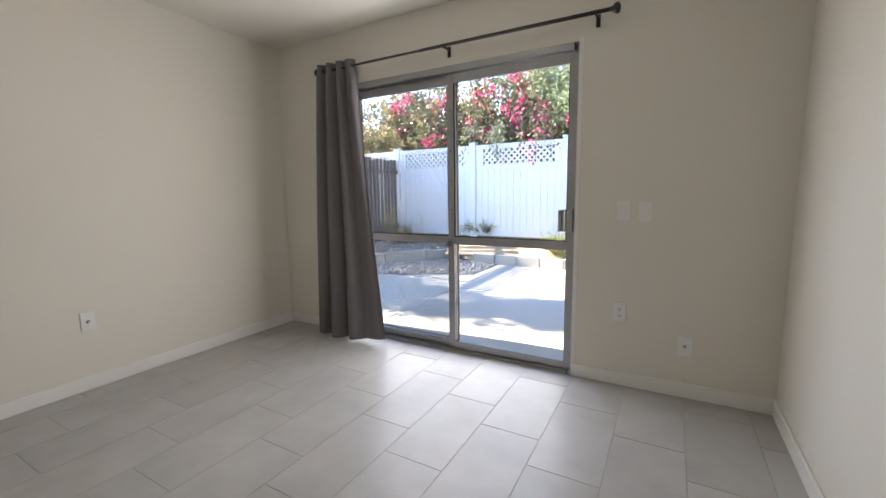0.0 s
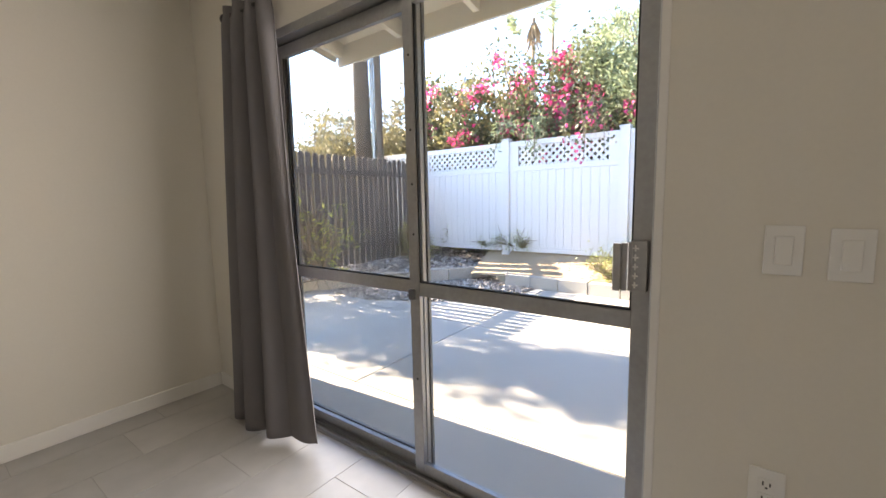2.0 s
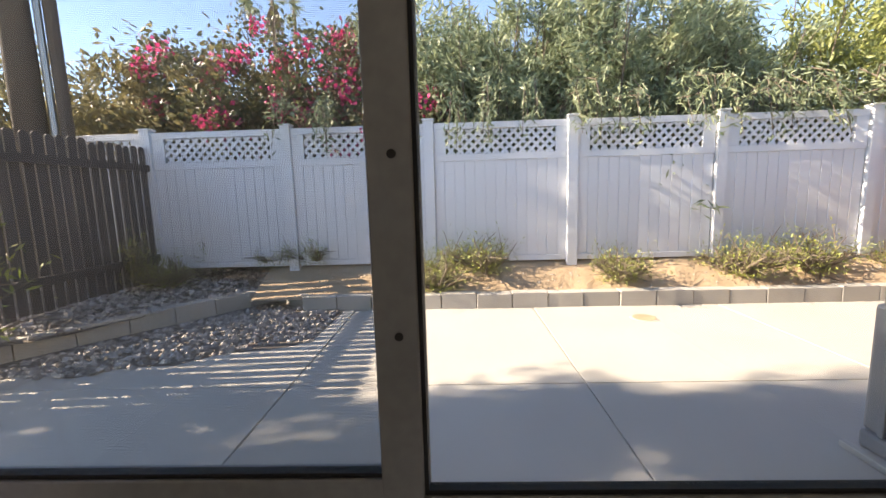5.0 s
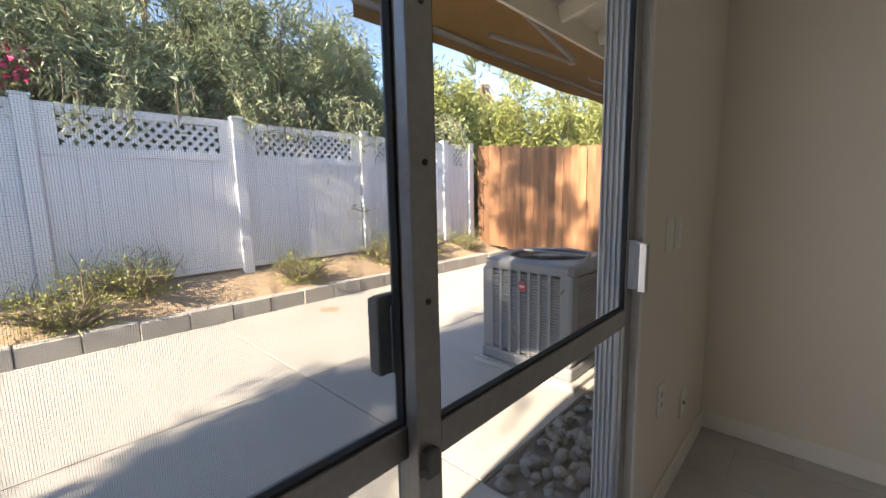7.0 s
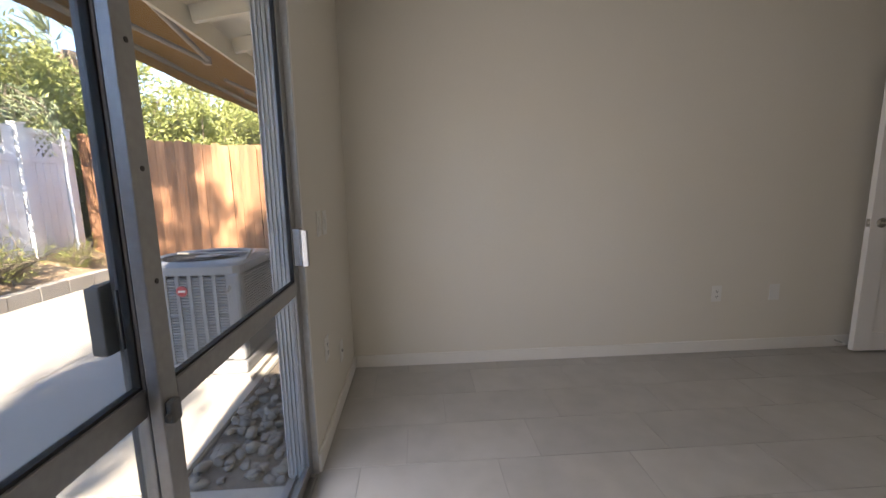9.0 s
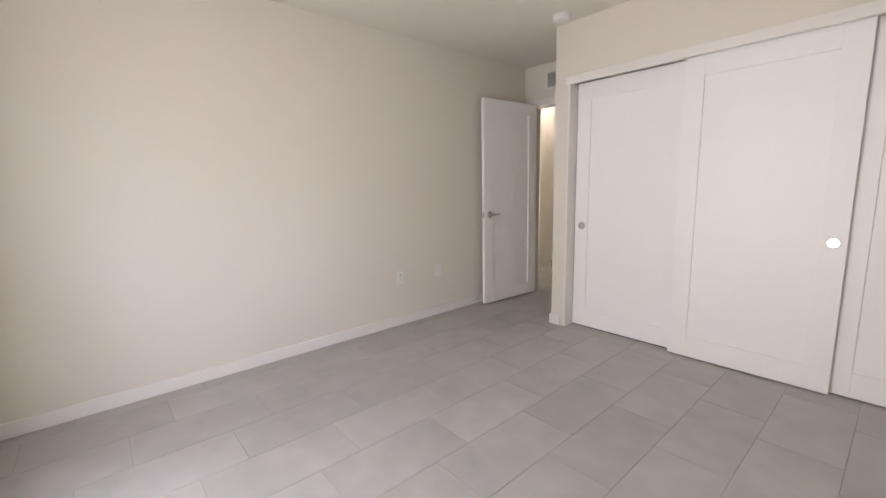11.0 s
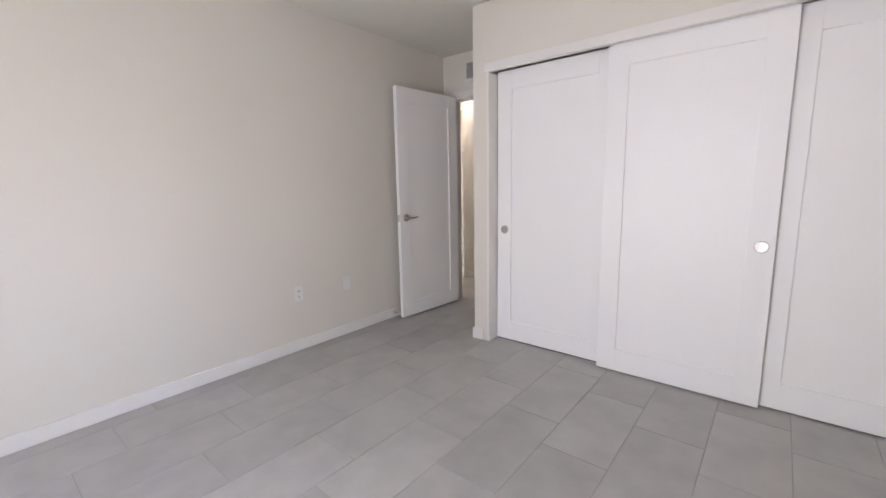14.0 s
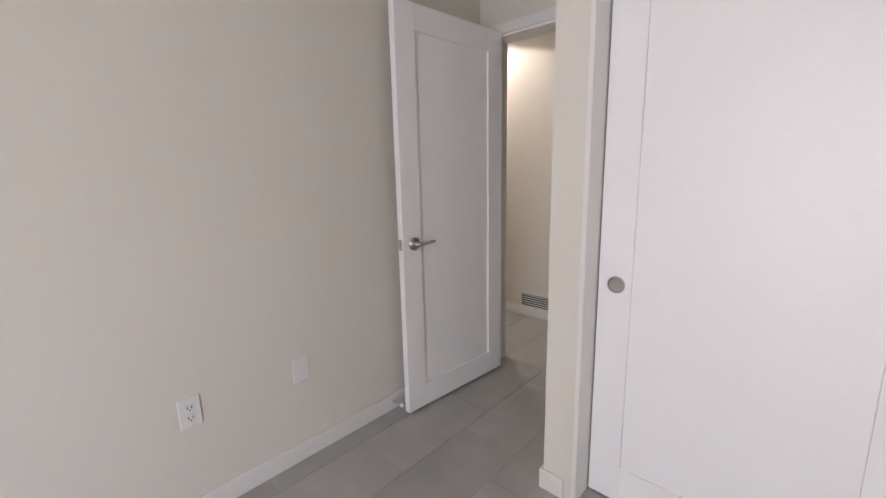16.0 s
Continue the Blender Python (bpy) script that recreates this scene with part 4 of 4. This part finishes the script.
# ---- air conditioner ----
def air_conditioner():
    s, h = 0.74, 0.84
    d = thing("air_conditioner", "grey outdoor air conditioner with louvred sides and a round fan top", "air conditioner", (0.84, 3.55, G))
    part("pad", box(bmesh.new(), (-0.05, -0.05, 0), (s + 0.05, s + 0.05, 0.035), 0.006), CURB, d)
    part("base_pan", box(bmesh.new(), (-0.006, -0.006, 0.035), (s + 0.006, s + 0.006, 0.13), 0.02), AC_PAINT, d)
    part("coil", box(bmesh.new(), (0.035, 0.035, 0.13), (s - 0.035, s - 0.035, h - 0.08)), AC_DARK, d, "dark finned coil behind the louvres")
    r = 0.05
    for x, y in ((r, r), (s - r, r), (r, s - r), (s - r, s - r)):
        bm = box(bmesh.new(), (x - r, y - r, 0.13), (x + r, y + r, h - 0.08), 0.022)
        part("corner_post", bm, AC_PAINT, d)
    n = 30
    step = (h - 0.10 - 0.15) / n
    slat_x = box(bmesh.new(), (0.09, -0.009, -0.0055), (s - 0.09, 0.009, 0.0055), m=pose(0, 0, 0, 35))
    first_x = part("louvre", slat_x, AC_PAINT, d)
    slat_y = box(bmesh.new(), (-0.009, 0.09, -0.0055), (0.009, s - 0.09, 0.0055), m=pose(0, 0, 0, 0, -35))
    first_y = part("louvre", slat_y, AC_PAINT, d)
    first_x.location, first_y.location = (0, 0.012, 0.155), (0.012, 0, 0.155)
    for k in range(1, n):
        a, b = new("louvre", first_x.data), new("louvre", first_y.data)
        a.parent = b.parent = d
        a.location, b.location = (0, 0.012, 0.155 + k * step), (0.012, 0, 0.155 + k * step)
    part("side_panel", box(bmesh.new(), (0.09, s - 0.02, 0.13), (s - 0.09, s - 0.01, h - 0.08)), AC_PAINT, d)
    part("side_panel", box(bmesh.new(), (s - 0.02, 0.09, 0.13), (s - 0.01, s - 0.09, h - 0.08)), AC_PAINT, d)
    for k in range(7):
        y = 0.09 + (s - 0.18) * (k + 0.5) / 7
        part("rib", box(bmesh.new(), (-0.004, y + 0.024, 0.13), (0.016, y + 0.05, h - 0.08), 0.004), AC_PAINT, d)
    # top cap with its round opening
    bm = bmesh.new()
    seg, ro = 64, 0.30
    c = s / 2
    rings = []
    for rad, z, sq in ((ro - 0.02, h - 0.06, 0), (ro, h - 0.01, 0), (ro + 0.03, h, 0), (c - 0.02, h - 0.015, 1), (c + 0.008, h - 0.03, 1), (c + 0.008, h - 0.085, 1)):
        ring = []
        for k in range(seg):
            a = 2 * math.pi * (k + 0.5) / seg
            ca, sa = math.cos(a), math.sin(a)
            if sq:
                q = (abs(ca) ** 9 + abs(sa) ** 9) ** (-1 / 9)
                ring.append(bm.verts.new((c + rad * q * ca, c + rad * q * sa, z)))
            else:
                ring.append(bm.verts.new((c + rad * ca, c + rad * sa, z)))
        rings.append(ring)
    for a, b in zip(rings, rings[1:]):
        for k in range(seg):
            bm.faces.new((a[k], b[k], b[(k + 1) % seg], a[(k + 1) % seg]))
    part("top_cap", bm, AC_PAINT, d, smooth=False)
    part("fan_well", disc(bmesh.new(), (c, c, h - 0.16), (0, 0, 1), ro - 0.01, 0.02, 40), AC_DARK, d)
    bm = bmesh.new()
    for rr in (0.06, 0.10, 0.14, 0.18, 0.22, 0.26, 0.29):
        for k in range(32):
            a, b = 2 * math.pi * k / 32, 2 * math.pi * (k + 1) / 32
            rod_between(bm, (c + rr * math.cos(a), c + rr * math.sin(a), h - 0.012), (c + rr * math.cos(b), c + rr * math.sin(b), h - 0.012), 0.0028, seg=5)
    part("fan_guard", bm, AC_DARK, d)
    part("fan_hub", disc(bmesh.new(), (c, c, h - 0.07), (0, 0, 1), 0.085, 0.06, 24), AC_PAINT, d)
    for k in range(4):
        part("fan_blade", box(bmesh.new(), (0.07, -0.06, -0.003), (0.26, 0.06, 0.003), m=Matrix.Translation((c, c, h - 0.09)) @ pose(0, 0, 0, 0, 0, 90 * k + 20) @ pose(0, 0, 0, 22)), AC_DARK, d)
    part("badge", disc(bmesh.new(), (-0.005, 0.375, 0.648), (-1, 0, 0), 0.036, 0.008, 28), RED, d, "round red badge")
    part("badge_bar", box(bmesh.new(), (-0.0145, 0.353, 0.642), (-0.013, 0.397, 0.654)), PLASTIC, d)
    # loose conduit leaning over the top
    bm = rod_between(bmesh.new(), (0.30, 0.02, h + 0.035), (-0.035, 0.07, h - 0.20), 0.011, seg=10)
    part("conduit", bm, ARM, d, "thin pale pipe lying over the top")
    bm = rod_between(bmesh.new(), (0.30, 0.02, h + 0.02), (0.30, 0.55, h + 0.02), 0.009, seg=10)
    part("conduit", bm, ARM, d)


air_conditioner()


# ---- plants ----
def leaf_mesh(name, centres, dirs, lengths, widths, mat, seed):
    """Many separate leaves, each a folded diamond of two triangles."""
    rng = np.random.default_rng(seed)
    n = len(centres)
    up = rng.normal(size=(n, 3))
    d = dirs / np.linalg.norm(dirs, axis=1, keepdims=True)
    side = np.cross(d, up)
    side /= np.linalg.norm(side, axis=1, keepdims=True) + 1e-9
    L, W = lengths[:, None], widths[:, None]
    nrm = np.cross(side, d)
    v = np.stack([centres - d * L / 2, centres + side * W / 2 + nrm * W * 0.15, centres + d * L / 2, centres - side * W / 2 + nrm * W * 0.15], 1).reshape(-1, 3)
    k = 4 * np.arange(n)[:, None]
    f = np.concatenate([k + np.array([[0, 1, 2]]), k + np.array([[0, 2, 3]])], 1).reshape(-1, 3)
    me = bpy.data.meshes.new(name)
    me.from_pydata(v.tolist(), [], f.tolist())
    me.materials.append(mat)
    return me


def shrub(name, label, height, spread, mat, seed, leaves=9000, leaf=(0.11, 0.022), stems=26, flowers=0, arch=0.35, category="shrub"):
    """Many rising stems from the base, with leaves set along twigs in clumps."""
    rng = np.random.default_rng(seed)
    d = thing(name, label, category)
    bm = bmesh.new()
    tips = []
    for k in range(stems):
        a, r = rng.uniform(0, 6.28), spread * math.sqrt(rng.uniform(0.02, 1))
        h = height * rng.uniform(0.55, 1.0) * (1 - 0.25 * (r / spread) ** 2)
        p0 = Vector((0.25 * r * math.cos(a), 0.25 * r * math.sin(a), 0))
        p1 = Vector((0.7 * r * math.cos(a), 0.7 * r * math.sin(a), h * 0.5))
        p2 = Vector((r * math.cos(a) * (1 + arch * rng.uniform(0, 0.6)), r * math.sin(a) * (1 + arch * rng.uniform(0, 0.6)), h))
        rod_between(bm, p0, p1, 0.028, 0.018, 6)
        rod_between(bm, p1, p2, 0.018, 0.005, 5)
        for q in range(13):
            t = rng.uniform(0.12, 1.0)
            base = p0.lerp(p1, t * 2) if t < 0.5 else p1.lerp(p2, t * 2 - 1)
            out = Vector(rng.normal(size=3)) * (0.17 * spread + 0.08) * (1.1 - 0.5 * t)
            tw = base + out + Vector((0, 0, 0.10 * arch))
            rod_between(bm, base, tw, 0.006, 0.003, 4)
            tips.append((base, tw))
    part("stems", bm, BARK, d)
    per = max(4, leaves // len(tips))
    cs, ds = [], []
    for base, tw in tips:
        b, t = np.array(base), np.array(tw)
        s = rng.uniform(0.25, 1.15, per)[:, None]
        cs.append(b + (t - b) * s + rng.normal(scale=0.055 + 0.03 * spread, size=(per, 3)))
        ds.append((t - b) / (np.linalg.norm(t - b) + 1e-6) + rng.normal(scale=0.75, size=(per, 3)))
    cs, ds = np.concatenate(cs), np.concatenate(ds)
    cs[:, 2] = np.maximum(cs[:, 2], 0.02)
    n = len(cs)
    crown = new("crown", leaf_mesh("crown", cs, ds, rng.uniform(0.7, 1.3, n) * leaf[0], rng.uniform(0.8, 1.3, n) * leaf[1], mat, seed))
    crown.parent = d
    if flowers:
        pick = rng.choice(len(tips), flowers)
        fc, fd = [], []
        for k in pick:
            c0 = np.array(tips[k][1])
            m = 44
            fc.append(c0 + rng.normal(scale=0.075, size=(m, 3)))
            fd.append(rng.normal(size=(m, 3)))
        fc, fd = np.concatenate(fc), np.concatenate(fd)
        fl = new("blossom", leaf_mesh("blossom", fc, fd, rng.uniform(0.05, 0.08, len(fc)), rng.uniform(0.045, 0.07, len(fc)), PINK, seed + 1))
        fl.parent = d
        tagged(fl, "magenta blossom clusters")
    return d


def plant_row(make, spots):
    for k, (x, y, z, turn, sc) in enumerate(spots):
        m = pose(x, y, z, 0, 0, turn) @ Matrix.Diagonal((sc, sc, sc, 1))
        if k == 0:
            make.matrix_basis = m
        else:
            c = copy_thing(make, pose(x, y, z, 0, 0, turn))
            c.scale = (sc, sc, sc)


OLE = "tall green oleander shrub leaning over the white fence"
plant_row(shrub("oleander", OLE, 4.0, 1.05, OLEANDER, 11, 40000, (0.115, 0.022), 36), [(-0.7, 9.2, 0.1, 0, 1.18), (1.9, 9.3, 0.1, 140, 1.2), (-1.9, 9.9, 0.1, 200, 1.25), (3.5, 9.5, 0.1, 250, 1.1), (1.8, 8.75, 0.1, 60, 0.72), (-0.5, 8.75, 0.1, 310, 0.68)])
plant_row(shrub("oleander", OLE, 4.2, 1.0, OLEANDER, 12, 40000, (0.115, 0.022), 36), [(0.4, 9.2, 0.1, 0, 1.15), (2.8, 9.1, 0.1, 80, 1.1), (-1.4, 9.2, 0.1, 300, 1.0), (3.3, 8.75, 0.1, 200, 0.66), (0.7, 8.75, 0.1, 20, 0.64)])
plant_row(shrub("oleander", OLE, 3.7, 1.1, OLEANDER, 13, 40000, (0.115, 0.022), 36), [(1.2, 9.0, 0.1, 30, 1.2), (-0.2, 9.9, 0.1, 200, 1.35), (2.2, 10.2, 0.1, 90, 1.3), (0.9, 10.3, 0.1, 10, 1.3), (2.5, 8.75, 0.1, 120, 0.72)])
plant_row(shrub("bougainvillea", "sprawling bougainvillea with magenta blossoms over the fence", 3.6, 1.25, BOUG, 21, 25000, (0.07, 0.045), 40, 150, 0.5), [(-3.0, 9.55, 0.1, 0, 1.25), (-4.3, 9.6, 0.1, 150, 1.28), (-2.1, 9.2, 0.1, 80, 0.95)])
plant_row(shrub("hedge_shrub", "dry olive green shrub behind the fences", 3.1, 1.2, DUSTY, 31, 20000, (0.1, 0.04), 28), [(-5.3, 9.8, 0, 0, 1.35), (-7.0, 9.6, 0, 100, 1.3), (-6.2, 11.5, 0, 220, 1.6), (-9.4, 10.5, 0, 10, 1.5), (-8.6, 7.4, 0, 70, 1.15), (-9.6, 6.0, 0, 170, 1.1)])
plant_row(shrub("backyard_tree", "bushy yellow-green tree lit by the sun behind the fence", 4.4, 1.7, YELLOWGREEN, 41, 50000, (0.14, 0.034), 46, category="tree"), [(4.5, 9.9, 0, 0, 1.1), (6.5, 8.9, 0, 120, 1.0), (7.4, 7.0, 0, 240, 0.92), (8.6, 9.8, 0, 60, 1.1), (7.6, 5.0, 0, 330, 0.84), (9.8, 7.5, 0, 200, 1.0)])



def overhanging_branches(x, seed, mat, leaf, per=520, bloom=False):
    """Long stems that rise behind the fence and droop over its top."""
    rng = np.random.default_rng(seed)
    kind_name = "bougainvillea" if bloom else "oleander"
    d = thing(kind_name, "long " + kind_name + " branches drooping over the white fence", "shrub", (x, 8.15, 0.05))
    bm, cs, ds = bmesh.new(), [], []
    for k in range(6):
        dx = rng.uniform(-0.45, 0.45)
        pts = [Vector((0.1 * dx, 0, 0)), Vector((0.5 * dx, 0.0, 1.7)), Vector((0.8 * dx, -0.25, rng.uniform(2.25, 2.7))), Vector((dx, -0.62 - rng.uniform(0, 0.12), rng.uniform(2.2, 2.5))), Vector((dx * 1.1, -0.68 - rng.uniform(0, 0.2), rng.uniform(1.65, 2.15)))]
        for a, b, r0, r1 in zip(pts, pts[1:], (0.016, 0.012, 0.009, 0.006), (0.012, 0.009, 0.006, 0.003)):
            rod_between(bm, a, b, r0, r1, 6)
        for a, b in zip(pts[1:], pts[2:]):
            a, b = np.array(a), np.array(b)
            u = rng.random((per // 18, 1))
            cs.append(a + (b - a) * u + rng.normal(scale=0.06, size=(len(u), 3)))
            ds.append((b - a) / np.linalg.norm(b - a) + rng.normal(scale=0.8, size=(len(u), 3)))
    part("stems", bm, BARK, d)
    cs, ds = np.concatenate(cs), np.concatenate(ds)
    n = len(cs)
    crown = new("crown", leaf_mesh("crown", cs, ds, rng.uniform(0.7, 1.3, n) * leaf[0], rng.uniform(0.8, 1.3, n) * leaf[1], mat, seed))
    crown.parent = d
    if bloom:
        fc = cs[rng.choice(n, 60)] + rng.normal(scale=0.03, size=(60, 3))
        fl = new("blossom", leaf_mesh("blossom", fc, rng.normal(size=(60, 3)), rng.uniform(0.05, 0.08, 60), rng.uniform(0.045, 0.07, 60), PINK, seed + 1))
        fl.parent = d
        tagged(fl, "magenta blossom clusters")


for k, x in enumerate((-2.9, -0.7, 0.15, 1.05, 1.75, 2.6, 3.3, 4.3)):
    overhanging_branches(x, 80 + k, OLEANDER, (0.115, 0.02))
overhanging_branches(-2.0, 95, BOUG, (0.06, 0.04), 300, True)

# weeds on the bed
plant_row(shrub("weed_clump", "low green weed growing in the dry soil", 0.34, 0.36, WEED, 51, 1500, (0.045, 0.012), 18, 0, 0.8, "weed"), [(-1.35, 7.2, 0.10, 0, 1.0), (-0.75, 7.5, 0.25, 60, 1.05), (0.85, 7.3, 0.14, 130, 0.9), (2.3, 7.35, 0.16, 200, 1.05), (3.2, 7.4, 0.18, 20, 1.1), (-3.0, 7.75, 0.36, 90, 0.85), (-3.5, 7.7, 0.33, 10, 0.7), (4.2, 7.3, 0.16, 280, 0.8), (-4.7, 7.2, 0.2, 40, 0.8)])
plant_row(shrub("weed_stalk", "thin straggly weed beside the fence", 0.62, 0.2, WEED, 52, 500, (0.05, 0.014), 9, 0, 0.5, "weed"), [(-4.4, 7.75, 0.3, 0, 0.8), (-5.05, 7.1, 0.3, 90, 1.0), (-5.0, 5.2, 0.2, 30, 1.9)])

# unseen trees beyond the brown fence, added to shade the patio and cedar fence
def tall_tree(at, z0, z1, r, count, seed, lean=0.0):
    """An unseen slender tree whose crown lies between two heights, set for its shadow."""
    d = thing("tall_tree", "unseen slender tree added to cast shade from beyond the brown fence", "tree", at)
    bm = bmesh.new()
    zm = (z0 + z1) / 2
    zk = z0 - 1.6 if lean else zm
    rod_between(bm, (0, 0, 0), (0.05, 0.02, zk), 0.06, 0.04, 10)
    rod_between(bm, (0.05, 0.02, zk), (0.0, lean, z1 - 0.2), 0.04, 0.01, 8)
    rng = np.random.default_rng(seed)
    cs, ds = [], []
    for k in range(count):
        z = rng.uniform(z0, z1)
        a = rng.uniform(0, 6.28)
        q = r * rng.uniform(0.3, 1.0) * (1.0 if z < z1 - 1 else 0.7)
        tip = Vector((q * math.cos(a), lean + q * math.sin(a), z + 0.15))
        rod_between(bm, (0.02, lean * (z - 0.15 - zk) / (z1 - 0.2 - zk), z - 0.15), tip, 0.018, 0.005, 5)
        cs.append(np.array(tip) + rng.normal(scale=0.13, size=(60, 3)))
        ds.append(rng.normal(size=(60, 3)))
    part("trunk", bm, BARK, d)
    cs, ds = np.concatenate(cs), np.concatenate(ds)
    cr = new("crown", leaf_mesh("crown", cs, ds, rng.uniform(0.1, 0.18, len(cs)), rng.uniform(0.04, 0.07, len(cs)), DUSTY, seed + 1))
    cr.parent = d


tall_tree((-10.2, 3.8, -0.2), 3.3, 9.9, 0.6, 260, 61)
tall_tree((-11.5, 3.7, -0.2), 10.2, 12.6, 1.0, 75, 63, 1.6)


def utility_pole():
    d = thing("utility_pole", "dark brown wooden utility pole with a metal conduit", "utility pole", (-6.3, 7.35, 0))
    part("pole", rod_between(bmesh.new(), (0, 0, 0), (0, 0, 9.0), 0.17, 0.13, 16), POLE, d, smooth=True)
    part("conduit", rod_between(bmesh.new(), (0.24, 0.06, 0), (0.24, 0.06, 8.0), 0.04, seg=10), ALU, d, "grey steel conduit")
    part("conduit", rod_between(bmesh.new(), (0.36, 0.10, 0), (0.36, 0.10, 8.0), 0.07, seg=10), POLE, d)
    bm = bmesh.new()
    for k in range(5):
        p = Vector((0.0, -0.17, 4.6 - 0.15 * k))
        for q in range(6):
            n2 = p + Vector((0.10, -0.02 * (q % 2), -0.16 + 0.05 * q))
            rod_between(bm, p, n2, 0.008, seg=5)
            p = n2
    part("cable_loop", bm, CABLE, d)


utility_pole()


def palm(at, height, r, seed, label):
    """Bare trunk, a skirt of dead fronds and a crown of fan leaves."""
    d = thing("palm_tree", label, "palm tree", at, "distant palms")
    part("trunk", rod_between(bmesh.new(), (0, 0, 0), (0.15, 0, height), r * 1.3, r, 10), BARK, d, smooth=True)
    rng = random.Random(seed)
    bm = bmesh.new()
    for k in range(60):
        a, z = rng.uniform(0, 6.28), height - rng.uniform(0, 1.5)
        p = Vector((0.15 + r * math.cos(a), r * math.sin(a), z))
        q = p + Vector((math.cos(a) * 0.45, math.sin(a) * 0.45, -0.9))
        rod_between(bm, p, q, 0.05, 0.01, 4)
    part("skirt", bm, DRY_FROND, d, "hanging dead fronds")
    cs, ds, ls = [], [], []
    for k in range(36):
        a, e = rng.uniform(0, 6.28), rng.uniform(-0.5, 1.2)
        dr = Vector((math.cos(a) * math.cos(e), math.sin(a) * math.cos(e), math.sin(e)))
        c = Vector((0.15, 0, height + 0.1)) + dr * 1.2
        for q in range(14):
            fd = (dr + Vector([rng.uniform(-0.7, 0.7) for _ in range(3)])).normalized()
            cs.append(np.array(c + fd * 0.4))
            ds.append(np.array(fd))
            ls.append(0.9)
    n = len(cs)
    cr = new("crown", leaf_mesh("crown", np.array(cs), np.array(ds), np.array(ls), np.full(n, 0.07), OLEANDER, seed))
    cr.parent = d


palm((-11.9, 28.0, 0), 13.0, 0.12, 71, "tall thin palm with a skirt of dead fronds, far off")
palm((-11.3, 30.0, 0), 17.5, 0.10, 72, "tall thin palm with a bare trunk, far off")
palm((18.0, 17.5, 0), 7.4, 0.28, 73, "palm with a shaggy brown skirt beyond the trees")
palm((-5.0, 24.0, 0), 8.3, 0.2, 74, "leafy fan palm behind the shrubs, far off")


def wire(a, b, sag):
    bm = bmesh.new()
    a, b = Vector(a), Vector(b)
    prev = a
    for k in range(1, 17):
        t = k / 16
        p = a.lerp(b, t) - Vector((0, 0, sag * 4 * t * (1 - t)))
        rod_between(bm, prev, p, 0.012, seg=5)
        prev = p
    d = thing("power_line", "thin black overhead power line", "cable", (0, 0, 0))
    part("cable", bm, CABLE, d)


wire((-6.3, 7.35, 8.3), (14, 22, 8.5), 1.2)
wire((-6.3, 7.35, 7.9), (-10.9, 29.0, 11.0), 0.6)

# ---- floor tiles, last ----
TW, TL = 0.302, 0.61


def tiles():
    shapes = {}
    for col in range(-12, 10):
        xa = -0.9 + TW * col
        off = 1.175 - 0.2 * (col + 1)
        row0 = math.floor((-3.6 - off) / TL)
        for row in range(row0, row0 + 14):
            ya = off + TL * row
            x0, x1 = max(xa, XW), min(xa + TW, 1.6)
            y0, y1 = max(ya, -4.0), min(ya + TL, YN)
            if x1 - x0 < 0.03 or y1 - y0 < 0.03:
                continue
            if x0 > XE and y0 > YD - 0.3:
                continue
            if x1 < EX0 - 0.15 and y1 < -1.0:
                continue
            key = (round(x1 - x0, 3), round(y1 - y0, 3))
            if key not in shapes:
                bm = box(bmesh.new(), (0.0015, 0.0015, -0.008), (key[0] - 0.0015, key[1] - 0.0015, 0), 0.0008)
                me = bpy.data.meshes.new("tile")
                bm.to_mesh(me)
                bm.free()
                me.materials.append(TILE)
                shapes[key] = me
            ob = new("tile", shapes[key])
            ob.parent = floor
            ob.location = (x0, y0, 0)


tiles()
